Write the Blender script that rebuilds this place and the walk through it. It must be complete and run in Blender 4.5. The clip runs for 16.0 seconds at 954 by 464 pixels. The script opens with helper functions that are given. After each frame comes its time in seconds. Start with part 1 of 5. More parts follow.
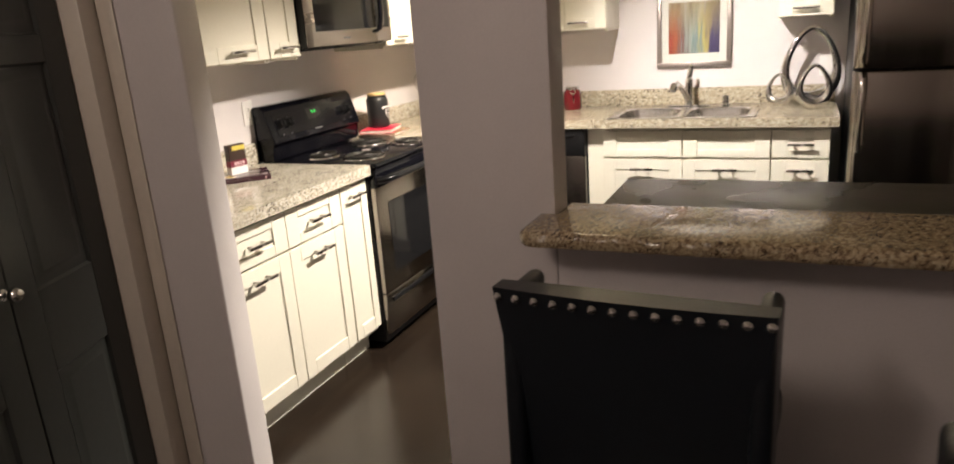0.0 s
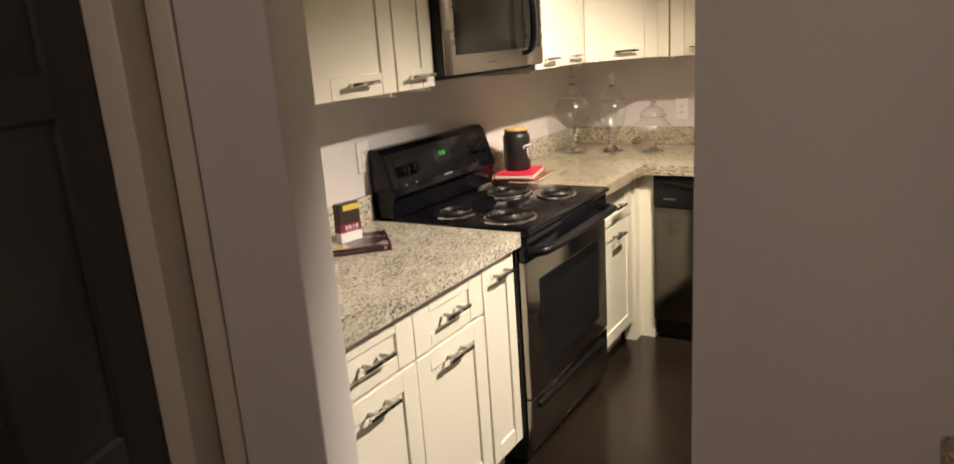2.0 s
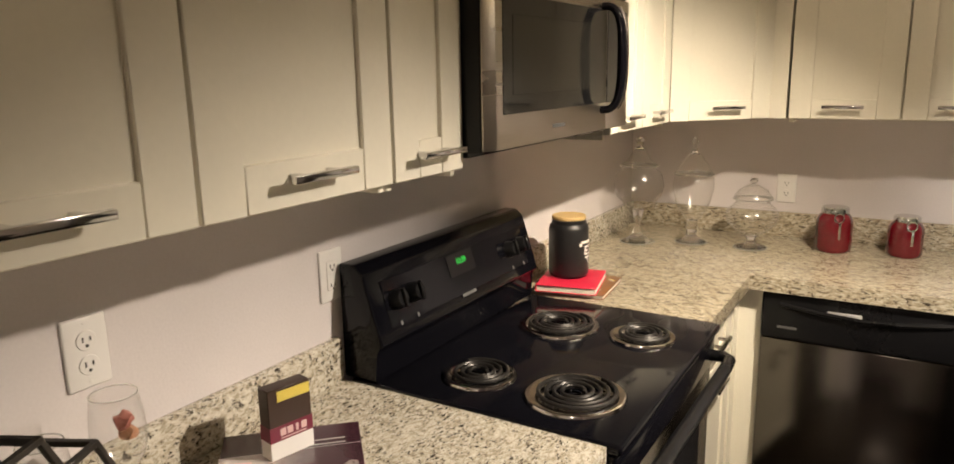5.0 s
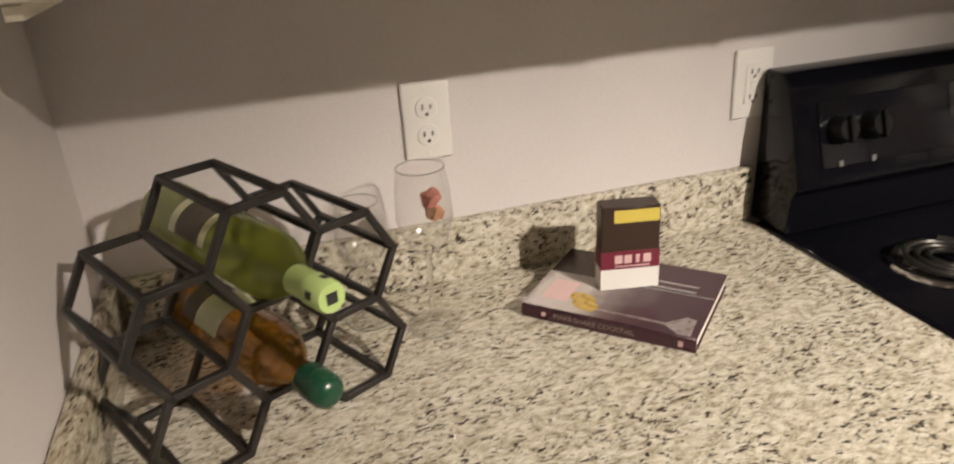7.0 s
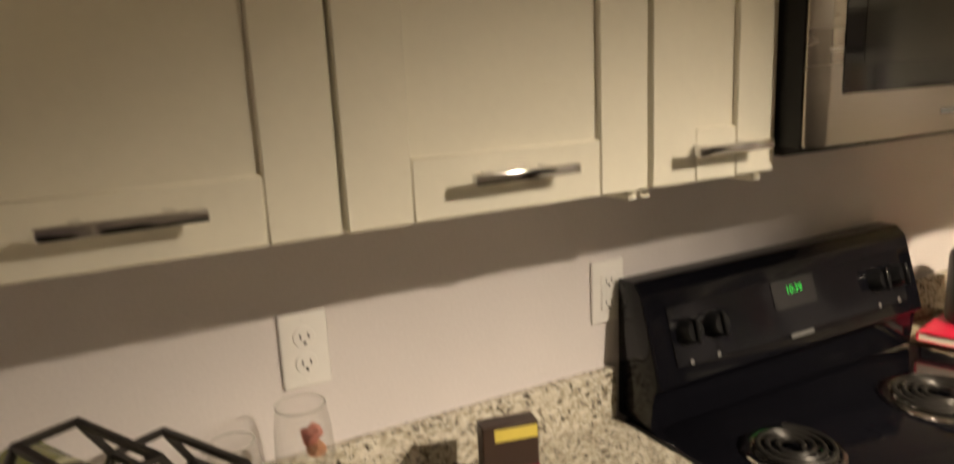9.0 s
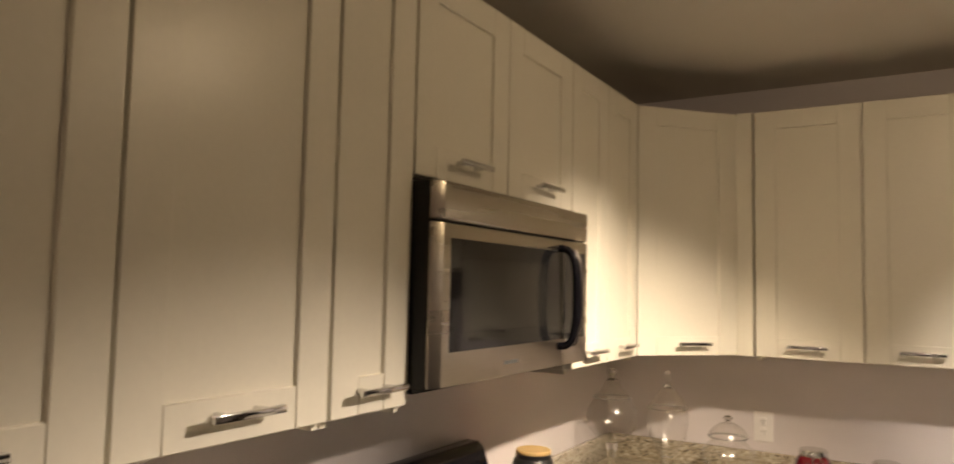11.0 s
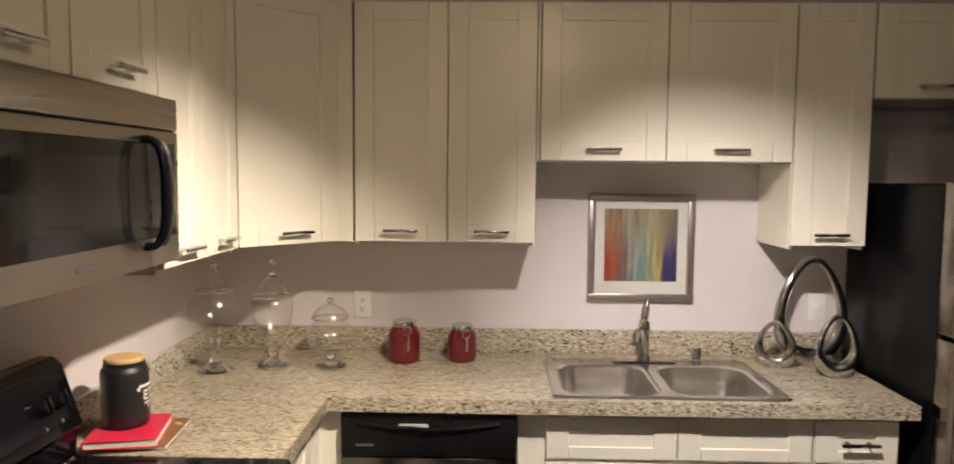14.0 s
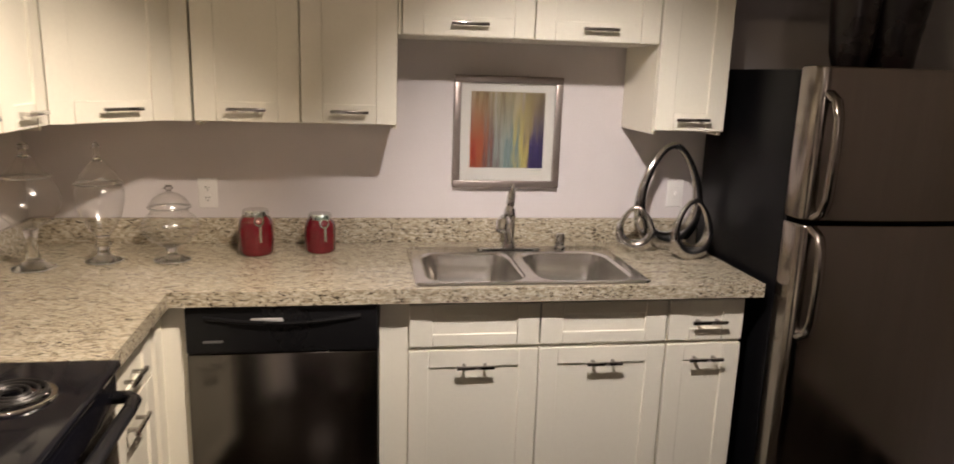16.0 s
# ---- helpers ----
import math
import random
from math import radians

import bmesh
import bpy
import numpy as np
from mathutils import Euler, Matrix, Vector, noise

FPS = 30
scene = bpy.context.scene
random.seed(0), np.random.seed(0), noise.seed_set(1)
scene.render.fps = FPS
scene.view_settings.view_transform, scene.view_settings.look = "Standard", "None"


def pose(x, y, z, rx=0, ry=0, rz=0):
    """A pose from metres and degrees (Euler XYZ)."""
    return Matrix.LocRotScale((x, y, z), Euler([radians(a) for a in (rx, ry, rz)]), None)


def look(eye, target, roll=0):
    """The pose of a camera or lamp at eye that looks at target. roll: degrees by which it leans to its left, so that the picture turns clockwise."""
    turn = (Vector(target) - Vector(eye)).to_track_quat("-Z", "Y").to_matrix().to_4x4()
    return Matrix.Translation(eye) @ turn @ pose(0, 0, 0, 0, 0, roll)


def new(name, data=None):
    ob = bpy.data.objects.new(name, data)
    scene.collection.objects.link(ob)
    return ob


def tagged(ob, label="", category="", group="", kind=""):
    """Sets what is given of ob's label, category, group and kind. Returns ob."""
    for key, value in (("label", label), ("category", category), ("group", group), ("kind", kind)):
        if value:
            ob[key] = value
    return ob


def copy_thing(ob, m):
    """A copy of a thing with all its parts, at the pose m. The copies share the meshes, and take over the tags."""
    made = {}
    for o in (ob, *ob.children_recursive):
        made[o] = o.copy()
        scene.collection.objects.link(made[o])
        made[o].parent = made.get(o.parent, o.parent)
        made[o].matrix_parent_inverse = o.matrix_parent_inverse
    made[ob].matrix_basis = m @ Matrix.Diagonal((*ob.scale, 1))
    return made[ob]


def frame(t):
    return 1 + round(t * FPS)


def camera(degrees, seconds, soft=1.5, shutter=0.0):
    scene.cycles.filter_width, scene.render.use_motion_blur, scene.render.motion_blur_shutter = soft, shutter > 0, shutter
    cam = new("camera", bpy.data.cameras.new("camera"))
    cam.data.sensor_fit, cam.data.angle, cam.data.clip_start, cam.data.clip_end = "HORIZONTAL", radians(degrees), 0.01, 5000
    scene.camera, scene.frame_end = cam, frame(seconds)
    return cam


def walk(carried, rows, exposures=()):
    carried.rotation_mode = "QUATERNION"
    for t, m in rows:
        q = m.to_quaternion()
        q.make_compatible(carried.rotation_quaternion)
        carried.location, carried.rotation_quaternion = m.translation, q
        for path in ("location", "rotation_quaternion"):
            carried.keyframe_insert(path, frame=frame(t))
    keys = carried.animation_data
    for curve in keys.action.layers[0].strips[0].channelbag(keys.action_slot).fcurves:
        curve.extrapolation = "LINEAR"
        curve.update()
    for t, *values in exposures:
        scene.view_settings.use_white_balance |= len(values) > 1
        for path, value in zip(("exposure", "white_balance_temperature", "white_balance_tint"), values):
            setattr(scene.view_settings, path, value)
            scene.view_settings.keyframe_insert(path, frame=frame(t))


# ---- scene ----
cam = camera(66.4, 16.0, soft=1.7, shutter=0.35)
PATH = [
    (0, (2.413, -4.742, 1.502), (1.619, -2.992, 0.948), -4.2),
    (0.5, (2.276, -4.574, 1.493), (1.409, -2.89, 0.849), -3.6),
    (1, (2.194, -4.334, 1.511), (1.096, -2.765, 0.934), -1.9),
    (1.5, (1.988, -4.204, 1.507), (0.856, -2.641, 0.984), -1.8),
    (2, (1.773, -4.063, 1.552), (0.756, -2.418, 1.044), -4.0),
    (2.5, (1.682, -3.879, 1.604), (0.652, -2.231, 1.132), -1.7),
    (3, (1.544, -3.719, 1.607), (0.49, -2.054, 1.26), -0.3),
    (3.2, (1.47, -3.673, 1.631), (0.484, -1.968, 1.287), -0.4),
    (5.3, (1.07, -3.072, 1.562), (0.048, -1.408, 1.132), -1.3),
    (5.5, (1.074, -3.048, 1.519), (0.04, -1.382, 1.128), -2.1),
    (6, (1.053, -2.882, 1.502), (-0.316, -1.505, 1.025), -1.1),
    (6.2, (1.04, -2.828, 1.502), (-0.479, -1.652, 0.946), 0.0),
    (6.5, (1.033, -2.776, 1.489), (-0.658, -1.933, 0.836), -1.2),
    (7, (1.014, -2.75, 1.461), (-0.735, -2.245, 0.633), -3.8),
    (7.5, (1.013, -2.742, 1.463), (-0.725, -2.405, 0.534), -5.8),
    (8, (1.04, -2.739, 1.482), (-0.687, -2.309, 0.569), -6.1),
    (8.5, (1.027, -2.729, 1.503), (-0.651, -1.964, 0.729), -3.4),
    (8.8, (1.025, -2.734, 1.535), (-0.687, -1.873, 0.961), -2.6),
    (9, (1.016, -2.763, 1.557), (-0.712, -1.852, 1.129), -2.8),
    (9.2, (1.012, -2.81, 1.579), (-0.736, -1.878, 1.302), -2.7),
    (11.3, (1.187, -3.093, 1.664), (0.321, -1.297, 1.826), 0.7),
    (11.5, (1.169, -3.086, 1.691), (0.411, -1.239, 1.818), 0.0),
    (12, (1.183, -3.081, 1.684), (0.635, -1.159, 1.745), 0.5),
    (12.5, (1.194, -3.074, 1.661), (0.78, -1.118, 1.646), 0.8),
    (13, (1.188, -3.06, 1.646), (0.842, -1.093, 1.543), 0.5),
    (13.5, (1.212, -3.044, 1.633), (0.984, -1.063, 1.48), 0.5),
    (14, (1.193, -3.037, 1.665), (1.149, -1.044, 1.504), 0.5),
    (14.5, (1.203, -3.031, 1.659), (1.314, -1.039, 1.522), 0.9),
    (15, (1.227, -3.019, 1.631), (1.408, -1.033, 1.481), 1.0),
    (15.5, (1.232, -2.99, 1.606), (1.42, -1.031, 1.248), 0.8),
    (16, (1.219, -2.898, 1.596), (1.538, -0.97, 1.168), 1.9),
]
EXPOSE = [(0, 0.58, 6500, 7), (0.5, 0.10, 6500, 9), (1, 0.05, 6600, 8), (1.5, 0.07, 6700, 8), (2, 0.05, 6900, 8), (2.5, 0.0, 7100, 6), (3, -0.10, 7400, 5),
          (5.5, 0.0, 6800, 8), (6.5, 0.04, 6550, 7), (7.5, 0.0, 6550, 6), (8.5, -0.05, 6800, 8), (9, -0.17, 7450, 6), (11.5, -0.10, 7300, 13), (12.5, -0.02, 6700, 12), (13, -0.17, 6650, 12),
          (13.5, -0.20, 6600, 12), (14, -0.24, 6600, 12), (15, -0.24, 6650, 13), (15.5, -0.30, 6620, 13), (16, -0.33, 6600, 13)]
walk(cam, [(t, look(eye, target, roll)) for t, eye, target, roll in PATH], EXPOSE)

# ---- world and lights ----
world = bpy.data.worlds.new("night")
world.use_nodes = True
world.node_tree.nodes["Background"].inputs[0].default_value = (0.012, 0.013, 0.018, 1)
scene.world = world


def spot(eye, target, power, size, blend, radius, colour):
    data = bpy.data.lights.new("track_spot", "SPOT")
    data.energy, data.spot_size, data.spot_blend, data.shadow_soft_size, data.color = power, radians(size), blend, radius, colour
    ob = new("track_spot", data)
    ob.matrix_world = look(eye, target)
    return ob


HEADS = [((1.42, -1.60, 2.33), (0.27, -0.84, 0.66), 272, 71, (1.0, 0.86, 0.71), 3.6),
         ((1.58, -1.70, 2.33), (2.04, -0.36, 0.76), 222, 73, (1.0, 0.91, 0.84), 2.8),
         ((2.10, -1.50, 2.33), (0.70, -2.235, 0.50), 400, 64, (1.0, 0.88, 0.77), 1.2)]
for eye, aim, power, cone, colour, fill_watts in HEADS:
    spot(eye, aim, power, cone, 1.0, 0.03, colour)
    # bare point lamp added at each head to brighten ceiling and upper doors
    fill_lamp = bpy.data.lights.new("track_fill", "POINT")
    fill_lamp.energy, fill_lamp.shadow_soft_size, fill_lamp.color = fill_watts, 0.035, (1.0, 0.80, 0.54)
    new("track_fill", fill_lamp).location = eye
hall_lamp = bpy.data.lights.new("hall_lamp", "POINT")
hall_lamp.energy, hall_lamp.shadow_soft_size, hall_lamp.color = 21, 0.14, (1.0, 0.82, 0.71)
new("hall_lamp", hall_lamp).location = (1.55, -5.25, 2.25)


# ---- materials ----
def nodes_of(name):
    m = bpy.data.materials.new(name)
    m.use_nodes = True
    return m, m.node_tree, m.node_tree.nodes["Principled BSDF"]


def add(tree, kind, **values):
    n = tree.nodes.new(kind)
    for key, value in values.items():
        n.inputs[key].default_value = value
    return n


def mapped(tree, scale=(1, 1, 1), turn=0):
    co, mp = tree.nodes.new("ShaderNodeTexCoord"), tree.nodes.new("ShaderNodeMapping")
    mp.inputs["Scale"].default_value = scale
    mp.inputs["Rotation"].default_value = (0, 0, radians(turn))
    tree.links.new(co.outputs["Object"], mp.inputs["Vector"])
    return mp.outputs["Vector"]


def ramp(tree, fac, stops):
    r = tree.nodes.new("ShaderNodeValToRGB")
    while len(r.color_ramp.elements) < len(stops):
        r.color_ramp.elements.new(0.5)
    for e, (p, c) in zip(r.color_ramp.elements, stops):
        e.position, e.color = p, (*c, 1)
    tree.links.new(fac, r.inputs["Fac"])
    return r.outputs["Color"]


def surface(name, colour, rough=0.5, metal=0.0, vary=0.08, big=2.5, fine=60.0, bump=0.05, stretch=(1, 1, 1), coat=0.0, rvary=0.08):
    """A plain surface with variation at two scales in colour, gloss and relief."""
    m, tree, b = nodes_of(name)
    v = mapped(tree, stretch)
    n1, n2 = add(tree, "ShaderNodeTexNoise", Scale=big, Detail=4.0), add(tree, "ShaderNodeTexNoise", Scale=fine, Detail=3.0)
    for n in (n1, n2):
        tree.links.new(v, n.inputs["Vector"])
    mix = add(tree, "ShaderNodeMath")
    mix.operation = "ADD"
    tree.links.new(n1.outputs["Fac"], mix.inputs[0])
    tree.links.new(n2.outputs["Fac"], mix.inputs[1])
    half = add(tree, "ShaderNodeMath")
    half.operation = "MULTIPLY"
    half.inputs[1].default_value = 0.5
    tree.links.new(mix.outputs[0], half.inputs[0])
    lo, hi = tuple(c * (1 - vary) for c in colour), tuple(min(1, c * (1 + vary)) for c in colour)
    tree.links.new(ramp(tree, half.outputs[0], [(0.3, lo), (0.7, hi)]), b.inputs["Base Color"])
    rr = add(tree, "ShaderNodeMapRange")
    rr.inputs["From Min"].default_value, rr.inputs["From Max"].default_value = 0.3, 0.7
    rr.inputs["To Min"].default_value, rr.inputs["To Max"].default_value = max(0.02, rough - rvary), min(1, rough + rvary)
    tree.links.new(n1.outputs["Fac"], rr.inputs["Value"])
    tree.links.new(rr.outputs[0], b.inputs["Roughness"])
    b.inputs["Metallic"].default_value = metal
    b.inputs["Coat Weight"].default_value = coat
    b.inputs["Coat Roughness"].default_value = 0.05
    if bump:
        bp = add(tree, "ShaderNodeBump", Strength=bump, Distance=0.002)
        tree.links.new(n2.outputs["Fac"], bp.inputs["Height"])
        tree.links.new(bp.outputs[0], b.inputs["Normal"])
    return m


def granite(name, stops, dark, rough, stretch=(1.32, 0.74, 1.1)):
    m, tree, b = nodes_of(name)
    v = mapped(tree, stretch, 38)
    wob = add(tree, "ShaderNodeTexNoise", Scale=30.0, Detail=2.0)
    tree.links.new(v, wob.inputs["Vector"])
    jig = add(tree, "ShaderNodeVectorMath")
    jig.operation = "MULTIPLY_ADD"
    jig.inputs[1].default_value = (0.02, 0.02, 0.02)
    tree.links.new(wob.outputs["Color"], jig.inputs[0])
    tree.links.new(v, jig.inputs[2])
    cloud = add(tree, "ShaderNodeTexNoise", Scale=95.0, Detail=8.0, Roughness=0.72)
    spots = add(tree, "ShaderNodeTexNoise", Scale=120.0, Detail=6.0, Roughness=0.68)
    drift = add(tree, "ShaderNodeTexNoise", Scale=16.0, Detail=4.0)
    for n in (cloud, spots, drift):
        tree.links.new(jig.outputs[0], n.inputs["Vector"])
    base = ramp(tree, cloud.outputs["Fac"], stops)
    shift = add(tree, "ShaderNodeMath")
    shift.operation = "MULTIPLY_ADD"
    shift.inputs[1].default_value = 0.22
    tree.links.new(drift.outputs["Fac"], shift.inputs[0])
    tree.links.new(spots.outputs["Fac"], shift.inputs[2])
    mask = ramp(tree, shift.outputs[0], [(0.655, (0, 0, 0)), (0.725, (1, 1, 1))])
    mix = tree.nodes.new("ShaderNodeMix")
    mix.data_type = "RGBA"
    tree.links.new(mask, mix.inputs["Factor"])
    tree.links.new(base, mix.inputs["A"])
    mix.inputs["B"].default_value = (*dark, 1)
    tree.links.new(mix.outputs["Result"], b.inputs["Base Color"])
    b.inputs["Roughness"].default_value = rough
    return m


def thin_glass(name, tint, gloss=0.55, body=0.0, rough=0.05):
    """Thin clear or tinted glass: lets light through, with a gloss that grows towards the rim."""
    m, tree, b = nodes_of(name)
    tree.nodes.remove(b)
    clear, shine = tree.nodes.new("ShaderNodeBsdfTransparent"), tree.nodes.new("ShaderNodeBsdfGlossy")
    clear.inputs["Color"].default_value = (*tint, 1)
    shine.inputs["Roughness"].default_value = rough
    face, mix = add(tree, "ShaderNodeLayerWeight", Blend=0.5), tree.nodes.new("ShaderNodeMixShader")
    power = add(tree, "ShaderNodeMath")
    power.operation = "POWER"
    power.inputs[1].default_value = 3.0
    tree.links.new(face.outputs["Facing"], power.inputs[0])
    scaled = add(tree, "ShaderNodeMath")
    scaled.operation = "MULTIPLY_ADD"
    scaled.inputs[1].default_value, scaled.inputs[2].default_value = gloss, 0.075
    tree.links.new(power.outputs[0], scaled.inputs[0])
    tree.links.new(scaled.outputs[0], mix.inputs[0])
    tree.links.new(clear.outputs[0], mix.inputs[1])
    tree.links.new(shine.outputs[0], mix.inputs[2])
    out = mix.outputs[0]
    if body:
        soft, mix2 = tree.nodes.new("ShaderNodeBsdfTranslucent"), tree.nodes.new("ShaderNodeMixShader")
        soft.inputs["Color"].default_value = (*tint, 1)
        mix2.inputs[0].default_value = body
        tree.links.new(out, mix2.inputs[1])
        tree.links.new(soft.outputs[0], mix2.inputs[2])
        out = mix2.outputs[0]
    tree.links.new(out, tree.nodes["Material Output"].inputs[0])
    return m


def fading(name, stops, start, length):
    """A printed picture whose colours run along local x."""
    m, tree, b = nodes_of(name)
    where, split = tree.nodes.new("ShaderNodeTexCoord"), tree.nodes.new("ShaderNodeSeparateXYZ")
    tree.links.new(where.outputs["Object"], split.inputs[0])
    noise = add(tree, "ShaderNodeTexNoise", Scale=40.0, Detail=3.0)
    tree.links.new(where.outputs["Object"], noise.inputs["Vector"])
    wob = add(tree, "ShaderNodeMath")
    wob.operation = "MULTIPLY_ADD"
    wob.inputs[1].default_value = 0.03
    tree.links.new(noise.outputs["Fac"], wob.inputs[0])
    tree.links.new(split.outputs["X"], wob.inputs[2])
    part_ = add(tree, "ShaderNodeMapRange")
    part_.inputs["From Min"].default_value, part_.inputs["From Max"].default_value = start, start + length
    tree.links.new(wob.outputs[0], part_.inputs["Value"])
    tree.links.new(ramp(tree, part_.outputs[0], stops), b.inputs["Base Color"])
    b.inputs["Roughness"].default_value = 0.22
    return m


def streaks(name):
    """Blurred upright bands of colour, as in the framed print."""
    m, tree, b = nodes_of(name)
    v = mapped(tree)
    sep = tree.nodes.new("ShaderNodeSeparateXYZ")
    tree.links.new(v, sep.inputs[0])
    wide = mapped(tree, (52, 1, 4.0))
    n = add(tree, "ShaderNodeTexNoise", Scale=1.0, Detail=4.0)
    tree.links.new(wide, n.inputs["Vector"])
    across = add(tree, "ShaderNodeMath")
    across.operation = "MULTIPLY_ADD"
    across.inputs[1].default_value = 3.1
    tree.links.new(sep.outputs["X"], across.inputs[0])
    off = add(tree, "ShaderNodeMath")
    off.operation = "MULTIPLY_ADD"
    off.inputs[1].default_value, off.inputs[2].default_value = 0.62, 0.19
    tree.links.new(n.outputs["Fac"], off.inputs[0])
    tree.links.new(off.outputs[0], across.inputs[2])
    low = ramp(tree, across.outputs[0], [(0.0, (0.32, 0.03, 0.02)), (0.16, (0.42, 0.12, 0.05)), (0.3, (0.16, 0.10, 0.11)), (0.40, (0.30, 0.34, 0.32)), (0.48, (0.34, 0.38, 0.36)),
                                         (0.57, (0.16, 0.26, 0.29)), (0.68, (0.55, 0.47, 0.16)), (0.78, (0.22, 0.17, 0.13)), (0.86, (0.06, 0.05, 0.16)), (0.95, (0.04, 0.03, 0.11))])
    high = ramp(tree, n.outputs["Fac"], [(0.34, (0.17, 0.13, 0.065)), (0.5, (0.34, 0.28, 0.15)), (0.66, (0.42, 0.37, 0.32))])
    up = add(tree, "ShaderNodeMapRange")
    up.inputs["From Min"].default_value, up.inputs["From Max"].default_value = -0.04, 0.17
    tree.links.new(sep.outputs["Z"], up.inputs["Value"])
    mix = tree.nodes.new("ShaderNodeMix")
    mix.data_type = "RGBA"
    tree.links.new(up.outputs[0], mix.inputs["Factor"])
    tree.links.new(low, mix.inputs["A"])
    tree.links.new(high, mix.inputs["B"])
    tree.links.new(mix.outputs["Result"], b.inputs["Base Color"])
    b.inputs["Roughness"].default_value = 0.35
    return m


def floor_boards(name):
    m, tree, b = nodes_of(name)
    v = mapped(tree)
    br = tree.nodes.new("ShaderNodeTexBrick")
    br.inputs["Color1"].default_value, br.inputs["Color2"].default_value, br.inputs["Mortar"].default_value = (0.016, 0.011, 0.008, 1), (0.024, 0.017, 0.012, 1), (0.005, 0.004, 0.003, 1)
    br.inputs["Scale"].default_value, br.inputs["Mortar Size"].default_value = 1.0, 0.002
    br.inputs["Brick Width"].default_value, br.inputs["Row Height"].default_value = 0.9, 0.15
    tree.links.new(v, br.inputs["Vector"])
    tree.links.new(br.outputs["Color"], b.inputs["Base Color"])
    n = add(tree, "ShaderNodeTexNoise", Scale=5.0, Detail=5.0)
    tree.links.new(v, n.inputs["Vector"])
    rr = add(tree, "ShaderNodeMapRange")
    rr.inputs["To Min"].default_value, rr.inputs["To Max"].default_value = 0.12, 0.32
    tree.links.new(n.outputs["Fac"], rr.inputs["Value"])
    tree.links.new(rr.outputs[0], b.inputs["Roughness"])
    bp = add(tree, "ShaderNodeBump", Strength=0.25, Distance=0.001)
    tree.links.new(br.outputs["Fac"], bp.inputs["Height"])
    bp.invert = True
    tree.links.new(bp.outputs[0], b.inputs["Normal"])
    return m


def glowing(name, colour, strength):
    m, tree, b = nodes_of(name)
    b.inputs["Base Color"].default_value = (0, 0, 0, 1)
    b.inputs["Emission Color"].default_value, b.inputs["Emission Strength"].default_value = (*colour, 1), strength
    return m


WALL = surface("wall_paint", (0.645, 0.602, 0.605), 0.60, vary=0.05, big=5.0, fine=180, bump=0.16)
CEIL = surface("ceiling_paint", (0.66, 0.62, 0.56), 0.85, vary=0.04, fine=160, bump=0.35)
TRIM = surface("trim_paint", (0.62, 0.56, 0.49), 0.4, vary=0.03)
DARKDOOR = surface("green_black_paint", (0.033, 0.036, 0.034), 0.38, vary=0.12, bump=0.06)
CAB = surface("cabinet_paint", (0.80, 0.765, 0.66), 0.30, vary=0.025, fine=90, bump=0.03, rvary=0.015)
CHROME = surface("chrome", (0.62, 0.61, 0.60), 0.10, 1.0, vary=0.05, bump=0, rvary=0.04)
NICKEL = surface("dark_nickel", (0.34, 0.32, 0.30), 0.24, 1.0, vary=0.08, bump=0)
STEEL = surface("brushed_steel", (0.31, 0.278, 0.250), 0.19, 1.0, vary=0.09, big=1.5, fine=30, bump=0, stretch=(14, 14, 0.25), rvary=0.04)
STEELD = surface("dark_brushed_steel", (0.165, 0.153, 0.140), 0.18, 1.0, vary=0.06, big=1.5, fine=30, bump=0, stretch=(14, 14, 0.25), rvary=0.04)
STEELH = surface("brushed_steel_flat", (0.50, 0.46, 0.40), 0.28, 1.0, vary=0.05, big=1.5, fine=30, bump=0, stretch=(14, 0.4, 14), rvary=0.04)
SINKM = surface("sink_steel", (0.68, 0.66, 0.63), 0.24, 1.0, vary=0.03, big=4, fine=60, bump=0, stretch=(8, 1, 1), rvary=0.02)
ENAMEL = surface("black_enamel", (0.004, 0.004, 0.006), 0.09, vary=0.2, bump=0, rvary=0.03)
PLASTIC = surface("black_plastic", (0.007, 0.007, 0.008), 0.32, vary=0.2, bump=0.05)
FRSIDE = surface("black_textured_steel", (0.004, 0.004, 0.005), 0.36, vary=0.2, fine=160, bump=0.2)
FRSIDE.node_tree.nodes["Principled BSDF"].inputs["Specular IOR Level"].default_value = 0.22
for dark in (ENAMEL, PLASTIC):
    dark.node_tree.nodes["Principled BSDF"].inputs["Specular IOR Level"].default_value = 0.25
DKGLASS = surface("dark_glass", (0.010, 0.010, 0.011), 0.06, vary=0.1, bump=0, rvary=0.02)
SEEGLASS = surface("dark_mesh_glass", (0.022, 0.021, 0.019), 0.09, vary=0.1, fine=400, bump=0, rvary=0.02)
IRON = surface("black_iron", (0.015, 0.012, 0.011), 0.42, vary=0.2, bump=0.1)
COIL = surface("burner_coil", (0.03, 0.028, 0.027), 0.38, 0.6, vary=0.3, bump=0.1)
WHITEP = surface("white_plastic", (0.78, 0.76, 0.74), 0.32, vary=0.02, bump=0)
SLOT = surface("socket_slot", (0.02, 0.02, 0.02), 0.6, vary=0.1, bump=0)
